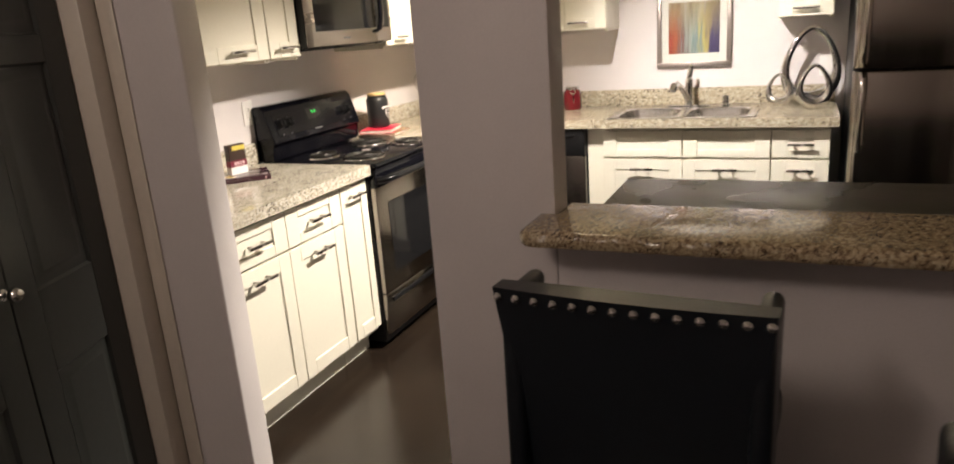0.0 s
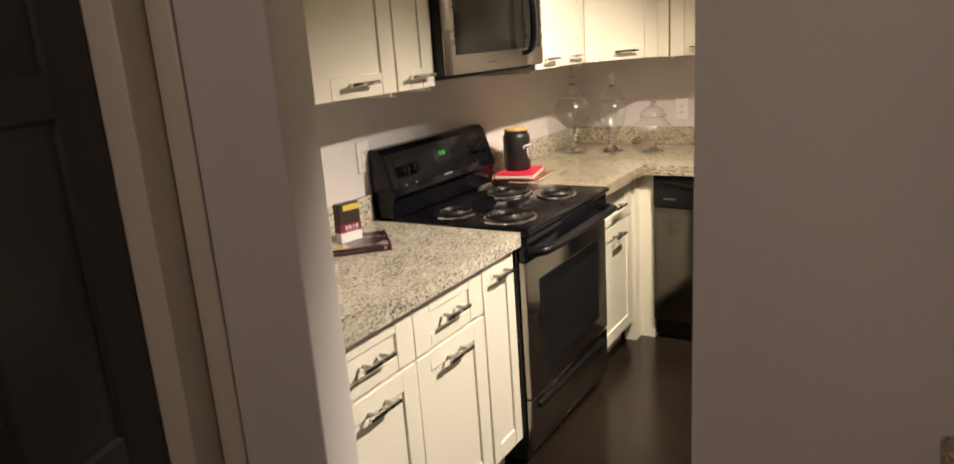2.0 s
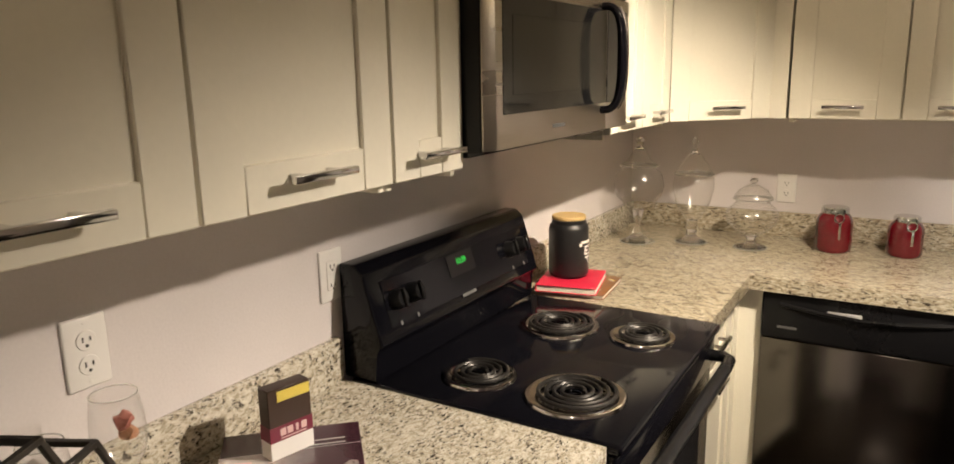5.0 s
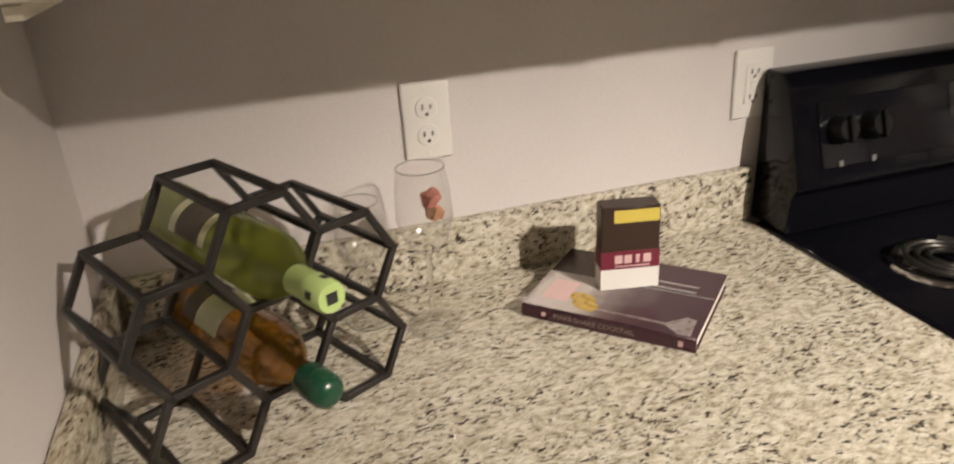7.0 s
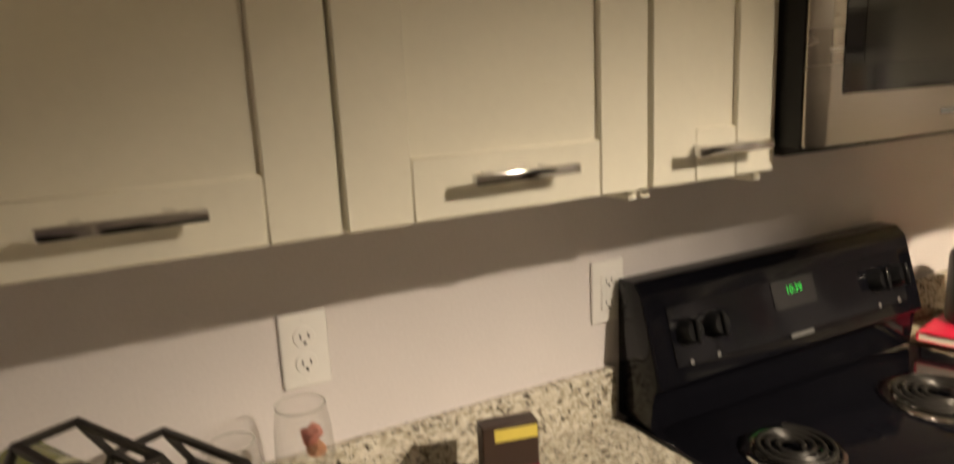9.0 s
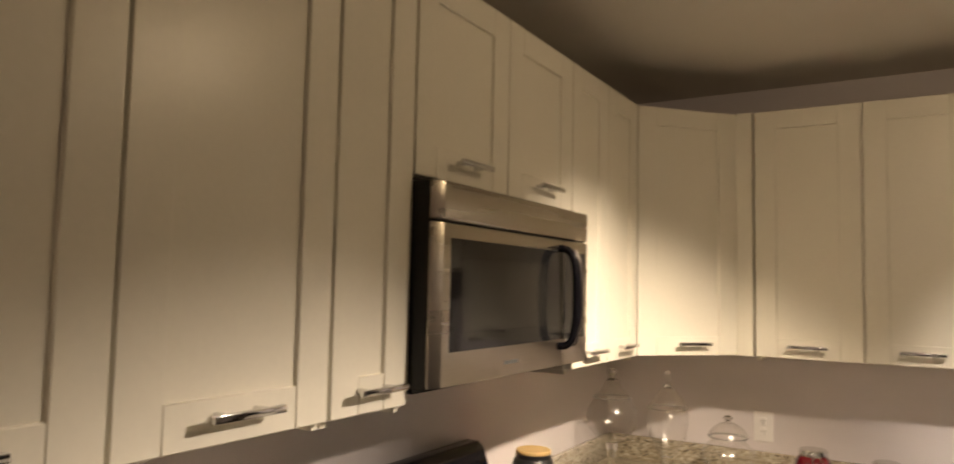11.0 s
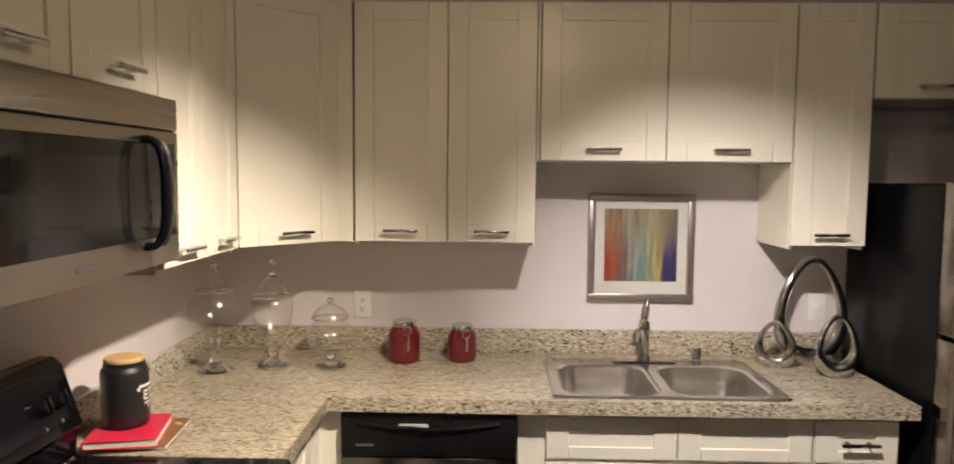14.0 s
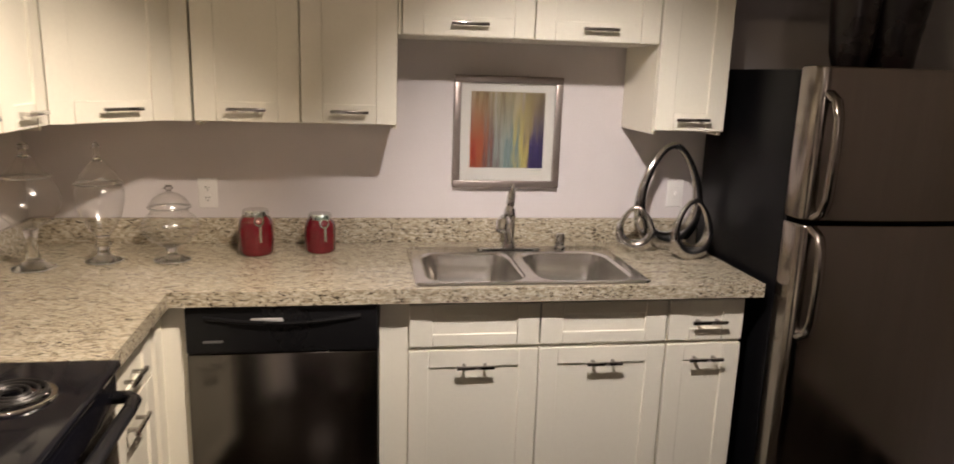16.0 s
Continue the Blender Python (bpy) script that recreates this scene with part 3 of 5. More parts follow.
base_unit("base_cabinet", pose(1.284, 0, 0), 1.0, [
    ("drawer", 0.098, 0.540, 0.695, 0.842, None), ("drawer", 0.545, 0.997, 0.695, 0.842, None),
    ("door", 0.098, 0.540, 0.130, 0.680, 0.628), ("door", 0.545, 0.997, 0.130, 0.680, 0.628)], "white shaker sink base cabinet with false drawers over two doors", top=0.735)
base_unit("base_cabinet", pose(2.286, 0, 0), 0.286, [("drawer", 0.004, 0.282, 0.695, 0.842, 0.768), ("door", 0.004, 0.282, 0.130, 0.680, 0.630)],
          "narrow white shaker base cabinet with one drawer and door")

# ---- worktops ----
solid("worktop", slab([0.002, 0.645], [-2.998, -1.962], lambda x, y: True, 0.866, TOP, nose=0.016), GRAN, pose(0, 0, 0), "speckled beige granite worktop beside the range", "worktop", "granite worktops")
HOLE = (1.425, 2.185, -0.61, -0.19)
solid("worktop", slab([0.002, 0.645, HOLE[0], HOLE[1], 2.605], [-1.188, -0.666, HOLE[2], HOLE[3], -0.002],
                      lambda x, y: (x < 0.645 or y > -0.666) and not (HOLE[0] < x < HOLE[1] and HOLE[2] < y < HOLE[3]), 0.866, TOP, nose=0.016),
      GRANS, pose(0, 0, 0), "speckled beige granite corner worktop with sink cutout", "worktop", "granite worktops")
for x0, x1, y0, y1, what in ((0.001, 0.021, -2.976, -1.962, "low speckled granite backsplash beside the range"),
                             (0.022, 0.640, -2.998, -2.978, "low speckled granite backsplash on the side wall"),
                             (0.001, 0.021, -1.188, -0.001, "low speckled granite backsplash between range and corner"),
                             (0.022, 2.600, -0.021, -0.001, "low speckled granite backsplash behind the sink")):
    solid("backsplash", boxed(x0, x1, y0, y1, TOP + 0.0005, 1.014, bevel=0.002, seg=2), GRANS if x1 - x0 > y1 - y0 else GRAN, pose(0, 0, 0), what, "backsplash")
BAR = [(1.827 + 0.04 - 0.04 * math.cos(radians(a)), -3.245 + 0.04 - 0.04 * math.sin(radians(a))) for a in range(90, -1, -10)]
BAR = [(3.44, -3.245)] + BAR + [(1.827, -3.0615), (1.8705, -3.0615), (1.8705, -2.948), (3.44, -2.948)]
bar = prism(bmesh.new(), BAR[::-1], 0.994, 1.032)
bmesh.ops.recalc_face_normals(bar, faces=bar.faces)
bmesh.ops.bevel(bar, geom=[e for e in bar.edges if e.calc_face_angle(0) > 1.0 and abs(e.verts[0].co.z - e.verts[1].co.z) < 0.001], offset=0.015, segments=3, profile=0.5, affect="EDGES")
bc = thing("bar_counter", pose(0, 0, 0), "brown speckled granite bar counter with chipped edge", "bar counter")
part("slab", bar, GRANB, bc)
chips, rows_ = bmesh.new(), []
for i in range(221):
    x = 1.862 + (3.438 - 1.862) * i / 220
    row = []
    for k in range(7):
        a = radians(-84 + 28 * k)
        rough = noise.noise(Vector((x * 55, k * 0.9, 3.0))) + 0.6 * noise.noise(Vector((x * 140, k * 1.7, 8.0)))
        out = 0.0 if k in (0, 6) else 0.0035 + 0.0042 * rough
        row.append(chips.verts.new((x, -3.236 - 0.0095 * math.cos(a) - out, 1.013 + 0.0175 * math.sin(a))))
    rows_.append(row)
for p, q in zip(rows_, rows_[1:]):
    for k in range(6):
        chips.faces.new((p[k], q[k], q[k + 1], p[k + 1]))
part("rough_edge", chips, GRANB, bc, "chipped granite edge")
isl = thing("peninsula", pose(1.905, -2.93, 0), "dark low peninsula counter behind the bar", "counter")
part("top", boxed(0, 1.53, 0.0, 0.545, 0.935, 0.970, bevel=0.004, seg=2), SLATE, isl, "dark stone top")
part("body", boxed(0.03, 1.53, 0.0, 0.50, 0.0, 0.934), PLASTIC, isl)

# ---- range ----
rg = thing("range", pose(0, -1.957, 0), "black electric coil range with steel oven door between worktops", "range")
part("body", boxed(0.03, 0.625, 0.002, 0.760, 0.03, 0.895, bevel=0.004), PLASTIC, rg)
ck = bmesh.new()
box(ck, 0.03, 0.672, 0.0, 0.762, 0.895, 0.917, bevel=0.008, seg=3)
part("cooktop", ck, ENAMEL, rg, "glossy black enamel cooktop")
bp = bmesh.new()
prof = [(0.012, 0.918), (0.108, 0.918), (0.104, 0.990), (0.128, 1.003), (0.077, 1.163), (0.056, 1.182), (0.012, 1.182)]
vs = [[bp.verts.new((x, y, z)) for x, z in prof] for y in (0.004, 0.758)]
bp.faces.new(vs[0])
bp.faces.new(list(reversed(vs[1])))
for i in range(len(prof)):
    j = (i + 1) % len(prof)
    bp.faces.new((vs[0][i], vs[1][i], vs[1][j], vs[0][j]))
bmesh.ops.bevel(bp, geom=list(bp.edges), offset=0.0055, segments=3, profile=0.5, affect="EDGES")
part("back_panel", bp, ENAMEL, rg, "slanted black control panel")
SLANT = math.degrees(math.atan2(0.051, 0.160))


def on_panel(y, z, out=0.001):
    """A pose on the panel's slanted face: local x along y, local y up, local z outward."""
    x = 0.128 - (z - 1.003) * 0.319 + out
    return Matrix.Translation((x, y, z)) @ Matrix(((0, -math.sin(radians(SLANT)), math.cos(radians(SLANT)), 0), (1, 0, 0, 0), (0, math.cos(radians(SLANT)), math.sin(radians(SLANT)), 0), (0, 0, 0, 1)))


part("control_glass", boxed(-0.33, 0.33, -0.055, 0.055, -0.001, 0.0015, bevel=0.001), ENAMEL, rg, at=on_panel(0.380, 1.085))
for y in (0.085, 0.150, 0.615, 0.680):
    kb = lathe(bmesh.new(), [(0, 0.026), (0.018, 0.026), (0.021, 0.020), (0.024, 0.0), (0, 0)], 20)
    box(kb, -0.004, 0.004, -0.022, 0.022, 0.02, 0.034, bevel=0.002)
    part("knob", kb, PLASTIC, rg, "black control knob", at=on_panel(y, 1.090, 0.003))
for y in (0.085, 0.150, 0.615, 0.680):
    part("knob_mark", boxed(-0.004, 0.004, -0.005, 0.005, 0, 0.0006), FAINT, rg, at=on_panel(y, 1.038, 0.003))
part("display", boxed(-0.06, 0.06, -0.028, 0.028, 0, 0.001), DKGLASS, rg, at=on_panel(0.372, 1.108, 0.0028))
letters("clock_digits", "10:39", 0.021, GREEN7, rg, on_panel(0.372, 1.114, 0.0045), "green clock digits")
part("maker_mark", boxed(-0.032, 0.032, -0.004, 0.004, 0, 0.0006), FAINT, rg, at=on_panel(0.372, 1.030, 0.003))
BURNERS = [(0.512, 0.158, 0.094), (0.282, 0.152, 0.073), (0.300, 0.538, 0.094), (0.522, 0.560, 0.073)]
for x, y, r in BURNERS:
    pan = part("drip_pan", lathe(bmesh.new(), [(0, -0.004), (r * 0.45, -0.004), (r * 0.86, 0.003), (r, 0.0075), (r * 1.12, 0.006), (r * 1.15, 0.001), (r * 1.15, 0.0)], 40),
               CHROME, rg, "chrome drip pan", at=pose(x, y, 0.9175))
    turns = 4.2 if r > 0.09 else 3.4
    pts = []
    for i in range(150):
        a = i / 149
        rad = r * (0.20 + 0.74 * a)
        pts.append((rad * math.cos(2 * math.pi * turns * a), rad * math.sin(2 * math.pi * turns * a), 0.012))
    part("coil", tube(bmesh.new(), pts, 0.0048, 7), COIL, pan, "dark spiral heating coil")
    arms = bmesh.new()
    for k in range(3):
        a = 2 * math.pi * k / 3 + 0.5
        tube(arms, [(0.012 * math.cos(a), 0.012 * math.sin(a), 0.006), (r * 0.98 * math.cos(a), r * 0.98 * math.sin(a), 0.006)], 0.0022, 6)
    part("coil_support", arms, CHROME, pan)
door = part("oven_door", boxed(0.626, 0.652, 0.006, 0.756, 0.285, 0.800, bevel=0.004, seg=2), STEEL, rg, "brushed steel oven door")
part("window", boxed(0.6515, 0.6545, 0.105, 0.655, 0.36, 0.715, bevel=0.002), DKGLASS, door, "dark oven window")
part("door_top", boxed(0.626, 0.660, 0.004, 0.758, 0.803, 0.892, bevel=0.008, seg=3), ENAMEL, rg, "black band above the oven door")
hb = bmesh.new()
tube(hb, [(0.655, 0.03, 0.835), (0.690, 0.035, 0.838), (0.712, 0.06, 0.84), (0.715, 0.12, 0.84), (0.715, 0.64, 0.84), (0.712, 0.70, 0.84), (0.690, 0.725, 0.838), (0.655, 0.73, 0.835)], 0.016, 12)
part("oven_handle", hb, PLASTIC, rg, "black tubular oven handle")
dr = part("drawer", boxed(0.626, 0.650, 0.006, 0.756, 0.075, 0.278, bevel=0.006, seg=2), STEEL, rg, "steel storage drawer")
part("drawer_grip", boxed(0.6495, 0.662, 0.06, 0.70, 0.228, 0.250, bevel=0.004, seg=2), PLASTIC, dr)

# ---- microwave ----
mw = thing("microwave", pose(0, -1.952, 1.437), "stainless over-the-range microwave with a dark door and loop handle", "microwave")
part("body", boxed(0.004, 0.3835, 0.0, 0.755, 0.0, 0.402, bevel=0.003), PLASTIC, mw, "black metal casing")


def bowed(y0, y1, z0, z1, left, right):
    """A steel front slab whose free ends are cut back at an angle."""
    pts = [(0.384, y0), (0.402 - left * 0.014, y0)] + ([(0.402, y0 + 0.026)] if left else []) + ([(0.402, y1 - 0.026)] if right else []) + [(0.402 - right * 0.014, y1), (0.384, y1)]
    bm = prism(bmesh.new(), pts[::-1], z0, z1)
    bmesh.ops.recalc_face_normals(bm, faces=bm.faces)
    bmesh.ops.bevel(bm, geom=[e for e in bm.edges if e.calc_face_angle(0) > 0.3], offset=0.003, segments=2, profile=0.5, affect="EDGES")
    return bm


part("vent_band", bowed(0.0, 0.755, 0.326, 0.402, 1, 1), STEELH, mw, "brushed steel band above the door")
mdoor = part("door", bowed(0.0, 0.578, 0.004, 0.321, 1, 0), STEELH, mw, "brushed steel microwave door")
part("window_surround", boxed(0.4012, 0.4034, 0.050, 0.5765, 0.070, 0.292, bevel=0.001), DKGLASS, mdoor, "black glass door panel")
part("window", boxed(0.4028, 0.4042, 0.088, 0.470, 0.106, 0.256, bevel=0.0006), SEEGLASS, mdoor, "dark see-through door window")
part("control_panel", bowed(0.580, 0.755, 0.004, 0.321, 0, 1), STEELH, mw, "narrow control strip")
part("keypad", boxed(0.4012, 0.4034, 0.5815, 0.712, 0.070, 0.292, bevel=0.001), DKGLASS, mw, "black glass keypad")
bow = []
for i in range(25):
    a = math.pi * i / 24
    bow.append((0.4025 + 0.050 * math.sin(a) ** 0.55, 0.545 + 0.006 * math.sin(a), 0.176 + 0.122 * math.copysign(abs(math.cos(a)) ** 0.8, math.cos(a))))
part("handle", tube(bmesh.new(), bow, [0.0125 - 0.003 * abs(math.cos(math.pi * i / 24)) for i in range(25)], 12), ENAMEL, mdoor, "black bow handle")
part("handle_strip", tube(bmesh.new(), [(x + 0.0075, y + 0.009, 0.176 + (z - 0.176) * 1.03) for x, y, z in bow[3:-3]], 0.0055, 8), STEEL, mdoor, "steel strip along the handle")
part("maker_mark", boxed(0.4018, 0.4026, 0.27, 0.335, 0.030, 0.038), FAINT, mdoor)
part("underside_grille", boxed(0.03, 0.34, 0.02, 0.735, -0.012, -0.001, bevel=0.002), PLASTIC, mw)

# ---- dishwasher ----
dw = thing("dishwasher", pose(0.682, 0, 0), "stainless dishwasher with black control strip under the worktop", "dishwasher")
part("body", boxed(0.002, 0.598, -0.60, -0.03, 0.02, 0.864), PLASTIC, dw)
part("door", boxed(0.003, 0.597, -0.640, -0.602, 0.115, 0.700, bevel=0.004, seg=2), STEELD, dw, "brushed steel door")
part("control_strip", boxed(0.003, 0.597, -0.648, -0.602, 0.704, 0.860, bevel=0.008, seg=3), PLASTIC, dw, "black control strip")
gp = bmesh.new()
tube(gp, [(0.06, -0.650, 0.825), (0.18, -0.657, 0.812), (0.30, -0.660, 0.806), (0.42, -0.657, 0.812), (0.54, -0.650, 0.825)], 0.007, 8)
part("grip_lip", gp, PLASTIC, dw)
part("latch", boxed(0.20, 0.30, -0.653, -0.647, 0.806, 0.822, bevel=0.003), GREY, dw, "grey latch")
part("maker_mark", boxed(0.055, 0.115, -0.6492, -0.6478, 0.742, 0.750), FAINT, dw)
part("toe_panel", boxed(0.003, 0.597, -0.56, -0.54, 0.0, 0.110), PLASTIC, dw, "black toe panel")

# ---- refrigerator ----
fr = thing("refrigerator", pose(2.645, 0, 0), "stainless top-freezer refrigerator with black sides", "refrigerator")
part("body", boxed(0.0, 0.76, -0.655, -0.03, 0.02, 1.640, bevel=0.006, seg=2), FRSIDE, fr, "black textured side")
for nm, z0, z1, h0, h1 in (("fridge_door", 0.05, 1.142, 0.76, 1.130), ("freezer_door", 1.156, 1.652, 1.170, 1.565)):
    curve = [(0.38 + 0.38 * u, -0.780 + 0.016 * u * u + 0.030 * max(0.0, (abs(u) - 0.93) / 0.07) ** 2) for u in [math.sin(math.pi * (i / 40 - 0.5)) for i in range(41)]]
    d = prism(bmesh.new(), curve + [(0.76, -0.662), (0.0, -0.662)], z0, z1)
    bmesh.ops.recalc_face_normals(d, faces=d.faces)
    bmesh.ops.bevel(d, geom=[e for e in d.edges if e.calc_face_angle(0) > 1.2 and abs(e.verts[0].co.z - e.verts[1].co.z) < 0.001], offset=0.008, segments=3, profile=0.5, affect="EDGES")
    dd = part(nm, d, STEEL, fr, "brushed steel door")
    hh = bmesh.new()
    tube(hh, [(0.040, -0.764, h0), (0.040, -0.806, h0 + 0.022), (0.040, -0.824, h0 + 0.07), (0.040, -0.829, (h0 + h1) / 2), (0.040, -0.824, h1 - 0.07), (0.040, -0.806, h1 - 0.022), (0.040, -0.764, h1)], [0.016, 0.015, 0.014, 0.0135, 0.014, 0.015, 0.016], 14)
    for v in hh.verts:
        v.co.x = 0.040 + (v.co.x - 0.040) * 1.2
    part("handle", hh, STEEL, dd, "curved steel bar handle")
part("gasket", boxed(0.008, 0.752, -0.661, -0.654, 0.06, 1.63), PLASTIC, fr)

# ---- sink ----
sk = thing("sink", pose(0, 0, 0), "double-bowl stainless drop-in sink in the worktop", "sink")
X0, X1, Y0, Y1 = 1.400, 2.208, -0.637, -0.113


def rounded(x0, x1, y0, y1, r, n=6):
    pts = []
    for cx, cy, a0 in ((x1 - r, y1 - r, 0), (x0 + r, y1 - r, 90), (x0 + r, y0 + r, 180), (x1 - r, y0 + r, 270)):
        for i in range(n + 1):
            a = radians(a0 + 90 * i / n)
            pts.append((cx + r * math.cos(a), cy + r * math.sin(a)))
    return pts


def bowl(x0, x1, y0, y1):
    bm, rings = bmesh.new(), []
    for inset, z, r in ((-0.012, 0.0035, 0.085), (-0.004, 0.003, 0.08), (0.004, -0.004, 0.078), (0.012, -0.06, 0.075), (0.020, -0.13, 0.07), (0.045, -0.158, 0.06), (0.09, -0.165, 0.04)):
        rings.append([bm.verts.new((x, y, TOP + z)) for x, y in rounded(x0 + inset, x1 - inset, y0 + inset, y1 - inset, r)])
    for a, b in zip(rings, rings[1:]):
        for i in range(len(a)):
            j = (i + 1) % len(a)
            bm.faces.new((a[i], a[j], b[j], b[i]))
    bm.faces.new(rings[-1])
    return bm


BOWLS = [(1.445, 1.778, -0.598, -0.205), (1.828, 2.162, -0.598, -0.205)]
rim = bmesh.new()
outer = [rim.verts.new((x, y, TOP + 0.001)) for x, y in rounded(X0, X1, Y0, Y1, 0.03)]
upper = [rim.verts.new((x, y, TOP + 0.006)) for x, y in rounded(X0 + 0.006, X1 - 0.006, Y0 + 0.006, Y1 - 0.006, 0.028)]
for i in range(len(outer)):
    j = (i + 1) % len(outer)
    rim.faces.new((outer[i], outer[j], upper[j], upper[i]))
edges = [rim.edges.get((upper[i], upper[(i + 1) % len(upper)])) for i in range(len(upper))]
for b in BOWLS:
    ring = [rim.verts.new((x, y, TOP + 0.0045)) for x, y in rounded(b[0] - 0.008, b[1] + 0.008, b[2] - 0.008, b[3] + 0.008, 0.083)]
    edges += [rim.edges.new((ring[i], ring[(i + 1) % len(ring)])) for i in range(len(ring))]
bmesh.ops.triangle_fill(rim, use_beauty=True, edges=edges)
part("rim", rim, SINKM, sk)
for b in BOWLS:
    bw = part("bowl", bowl(*b), SINKM, sk, "brushed steel bowl")
    part("drain", lathe(bmesh.new(), [(0, 0.002), (0.028, 0.002), (0.042, 0.004), (0.044, 0.0)], 24, ((b[0] + b[1]) / 2, (b[2] + b[3]) / 2, TOP - 0.165)), CHROME, bw)

fc = thing("faucet", pose(1.800, -0.155, TOP + 0.006), "chrome single-lever pull-out kitchen faucet on the sink", "faucet")
part("deck_plate", boxed(-0.125, 0.125, -0.026, 0.026, 0, 0.008, bevel=0.006, seg=3), CHROME, fc)
part("column", lathe(bmesh.new(), [(0, 0), (0.030, 0), (0.027, 0.015), (0.022, 0.03), (0.021, 0.10), (0.024, 0.125), (0.022, 0.15), (0.012, 0.165), (0, 0.168)], 24, (0, 0, 0.008)), CHROME, fc)
part("spout", tube(bmesh.new(), [(-0.002, -0.012, 0.035), (-0.018, -0.050, 0.085), (-0.036, -0.098, 0.124), (-0.052, -0.140, 0.142), (-0.062, -0.170, 0.136), (-0.068, -0.188, 0.112)], [0.018, 0.0175, 0.018, 0.022, 0.0245, 0.020], 16), CHROME, fc, "chrome spout with pull-out head")
part("lever", tube(bmesh.new(), [(0, 0, 0.160), (0.002, 0.003, 0.180), (0.006, 0.008, 0.208), (0.010, 0.012, 0.236), (0.013, 0.014, 0.256)], [0.012, 0.0165, 0.0170, 0.0105, 0.003], 14), CHROME, fc, "leaf-shaped chrome lever")
solid("air_gap", lathe(bmesh.new(), [(0, 0.062), (0.016, 0.061), (0.020, 0.055), (0.020, 0.012), (0.024, 0.008), (0.024, 0.0), (0, 0)], 24), CHROME, pose(2.010, -0.150, TOP + 0.006), "small chrome air gap cap on the sink rim", "air gap")

# ---- picture, sockets ----
pc = thing("picture", pose(1.806, -0.002, 1.364), "framed print of blurred colour streaks with white mat", "picture")
W2, H2, FW = 0.219, 0.222, 0.028
fb = bmesh.new()
for x0, x1, z0, z1 in ((-W2, W2, H2 - FW, H2), (-W2, W2, -H2, -H2 + FW), (-W2, -W2 + FW, -H2 + FW, H2 - FW), (W2 - FW, W2, -H2 + FW, H2 - FW)):
    box(fb, x0, x1, -0.028, 0.0, z0, z1, bevel=0.004, seg=2)
part("frame", fb, FRAMEM, pc, "pewter-toned frame")
part("mat", boxed(-W2 + FW, W2 - FW, -0.010, -0.002, -H2 + FW, H2 - FW), MATB, pc, "white mat board")
part("print", boxed(-0.150, 0.150, -0.0125, -0.0105, -0.142, 0.160), ART, pc, "streaks of red, gold, teal and navy")
part("glazing", boxed(-W2 + FW, W2 - FW, -0.0165, -0.0150, -H2 + FW, H2 - FW), GLASS, pc)


def socket(m, label, kind):
    s = thing("wall_socket" if kind != "switch" else "light_switch", m, label, "socket" if kind != "switch" else "switch")
    part("plate", boxed(-0.036, 0.036, -0.006, 0, -0.058, 0.058, bevel=0.004, seg=3), WHITEP, s)
    if kind == "duplex":
        for z in (-0.020, 0.020):
            sk_ = part("outlet", lathe(bmesh.new(), [(0, 0.0075), (0.0155, 0.0075), (0.0165, 0.006), (0.0165, 0)], 20), WHITEP, s, at=pose(0, -0.0005, z, 90))
            for x, w, h in ((-0.006, 0.0011, 0.0042), (0.006, 0.0011, 0.0034)):
                part("slot", boxed(x - w, x + w, -0.0090, -0.0078, z + 0.002 - h, z + 0.002 + h), SLOT, s)
            part("slot", lathe(bmesh.new(), [(0, 0.001), (0.0026, 0.001), (0.0026, 0)], 12), SLOT, s, at=pose(0, -0.0078, z - 0.0085, 90))
    else:
        part("insert", boxed(-0.0165, 0.0165, -0.0085, -0.004, -0.033, 0.033, bevel=0.0015), WHITEP, s)
        if kind == "gfci":
            for z in (-0.021, 0.021):
                for x in (-0.006, 0.006):
                    part("slot", boxed(x - 0.001, x + 0.001, -0.0092, -0.0084, z - 0.004, z + 0.004), SLOT, s)
                part("slot", lathe(bmesh.new(), [(0, 0.0008), (0.0025, 0.0008), (0.0025, 0)], 12), SLOT, s, at=pose(0, -0.0084, z - 0.0085, 90))
            for z in (-0.004, 0.004):
                part("button", boxed(-0.007, 0.007, -0.0096, -0.0084, z - 0.0028, z + 0.0028, bevel=0.0005), WHITEP, s)
        else:
            part("toggle", boxed(-0.004, 0.004, -0.020, -0.008, -0.004, 0.010, bevel=0.001), WHITEP, s)
    for z in (-0.048, 0.048):
        part("screw", lathe(bmesh.new(), [(0, 0.001), (0.003, 0.0006), (0.0032, 0)], 10), WHITEP, s, at=pose(0, -0.006, z, 90))
    return s


socket(pose(0, -2.523, 1.173, 0, 0, 90), "white duplex wall socket above the short worktop", "duplex")
socket(pose(0, -1.968, 1.158, 0, 0, 90), "white rectangular safety socket beside the range", "gfci")
socket(pose(0.645, 0, 1.110), "white duplex wall socket behind the glass jars", "duplex")
socket(pose(2.545, 0, 1.120), "white wall switch behind the chrome sculpture", "switch")

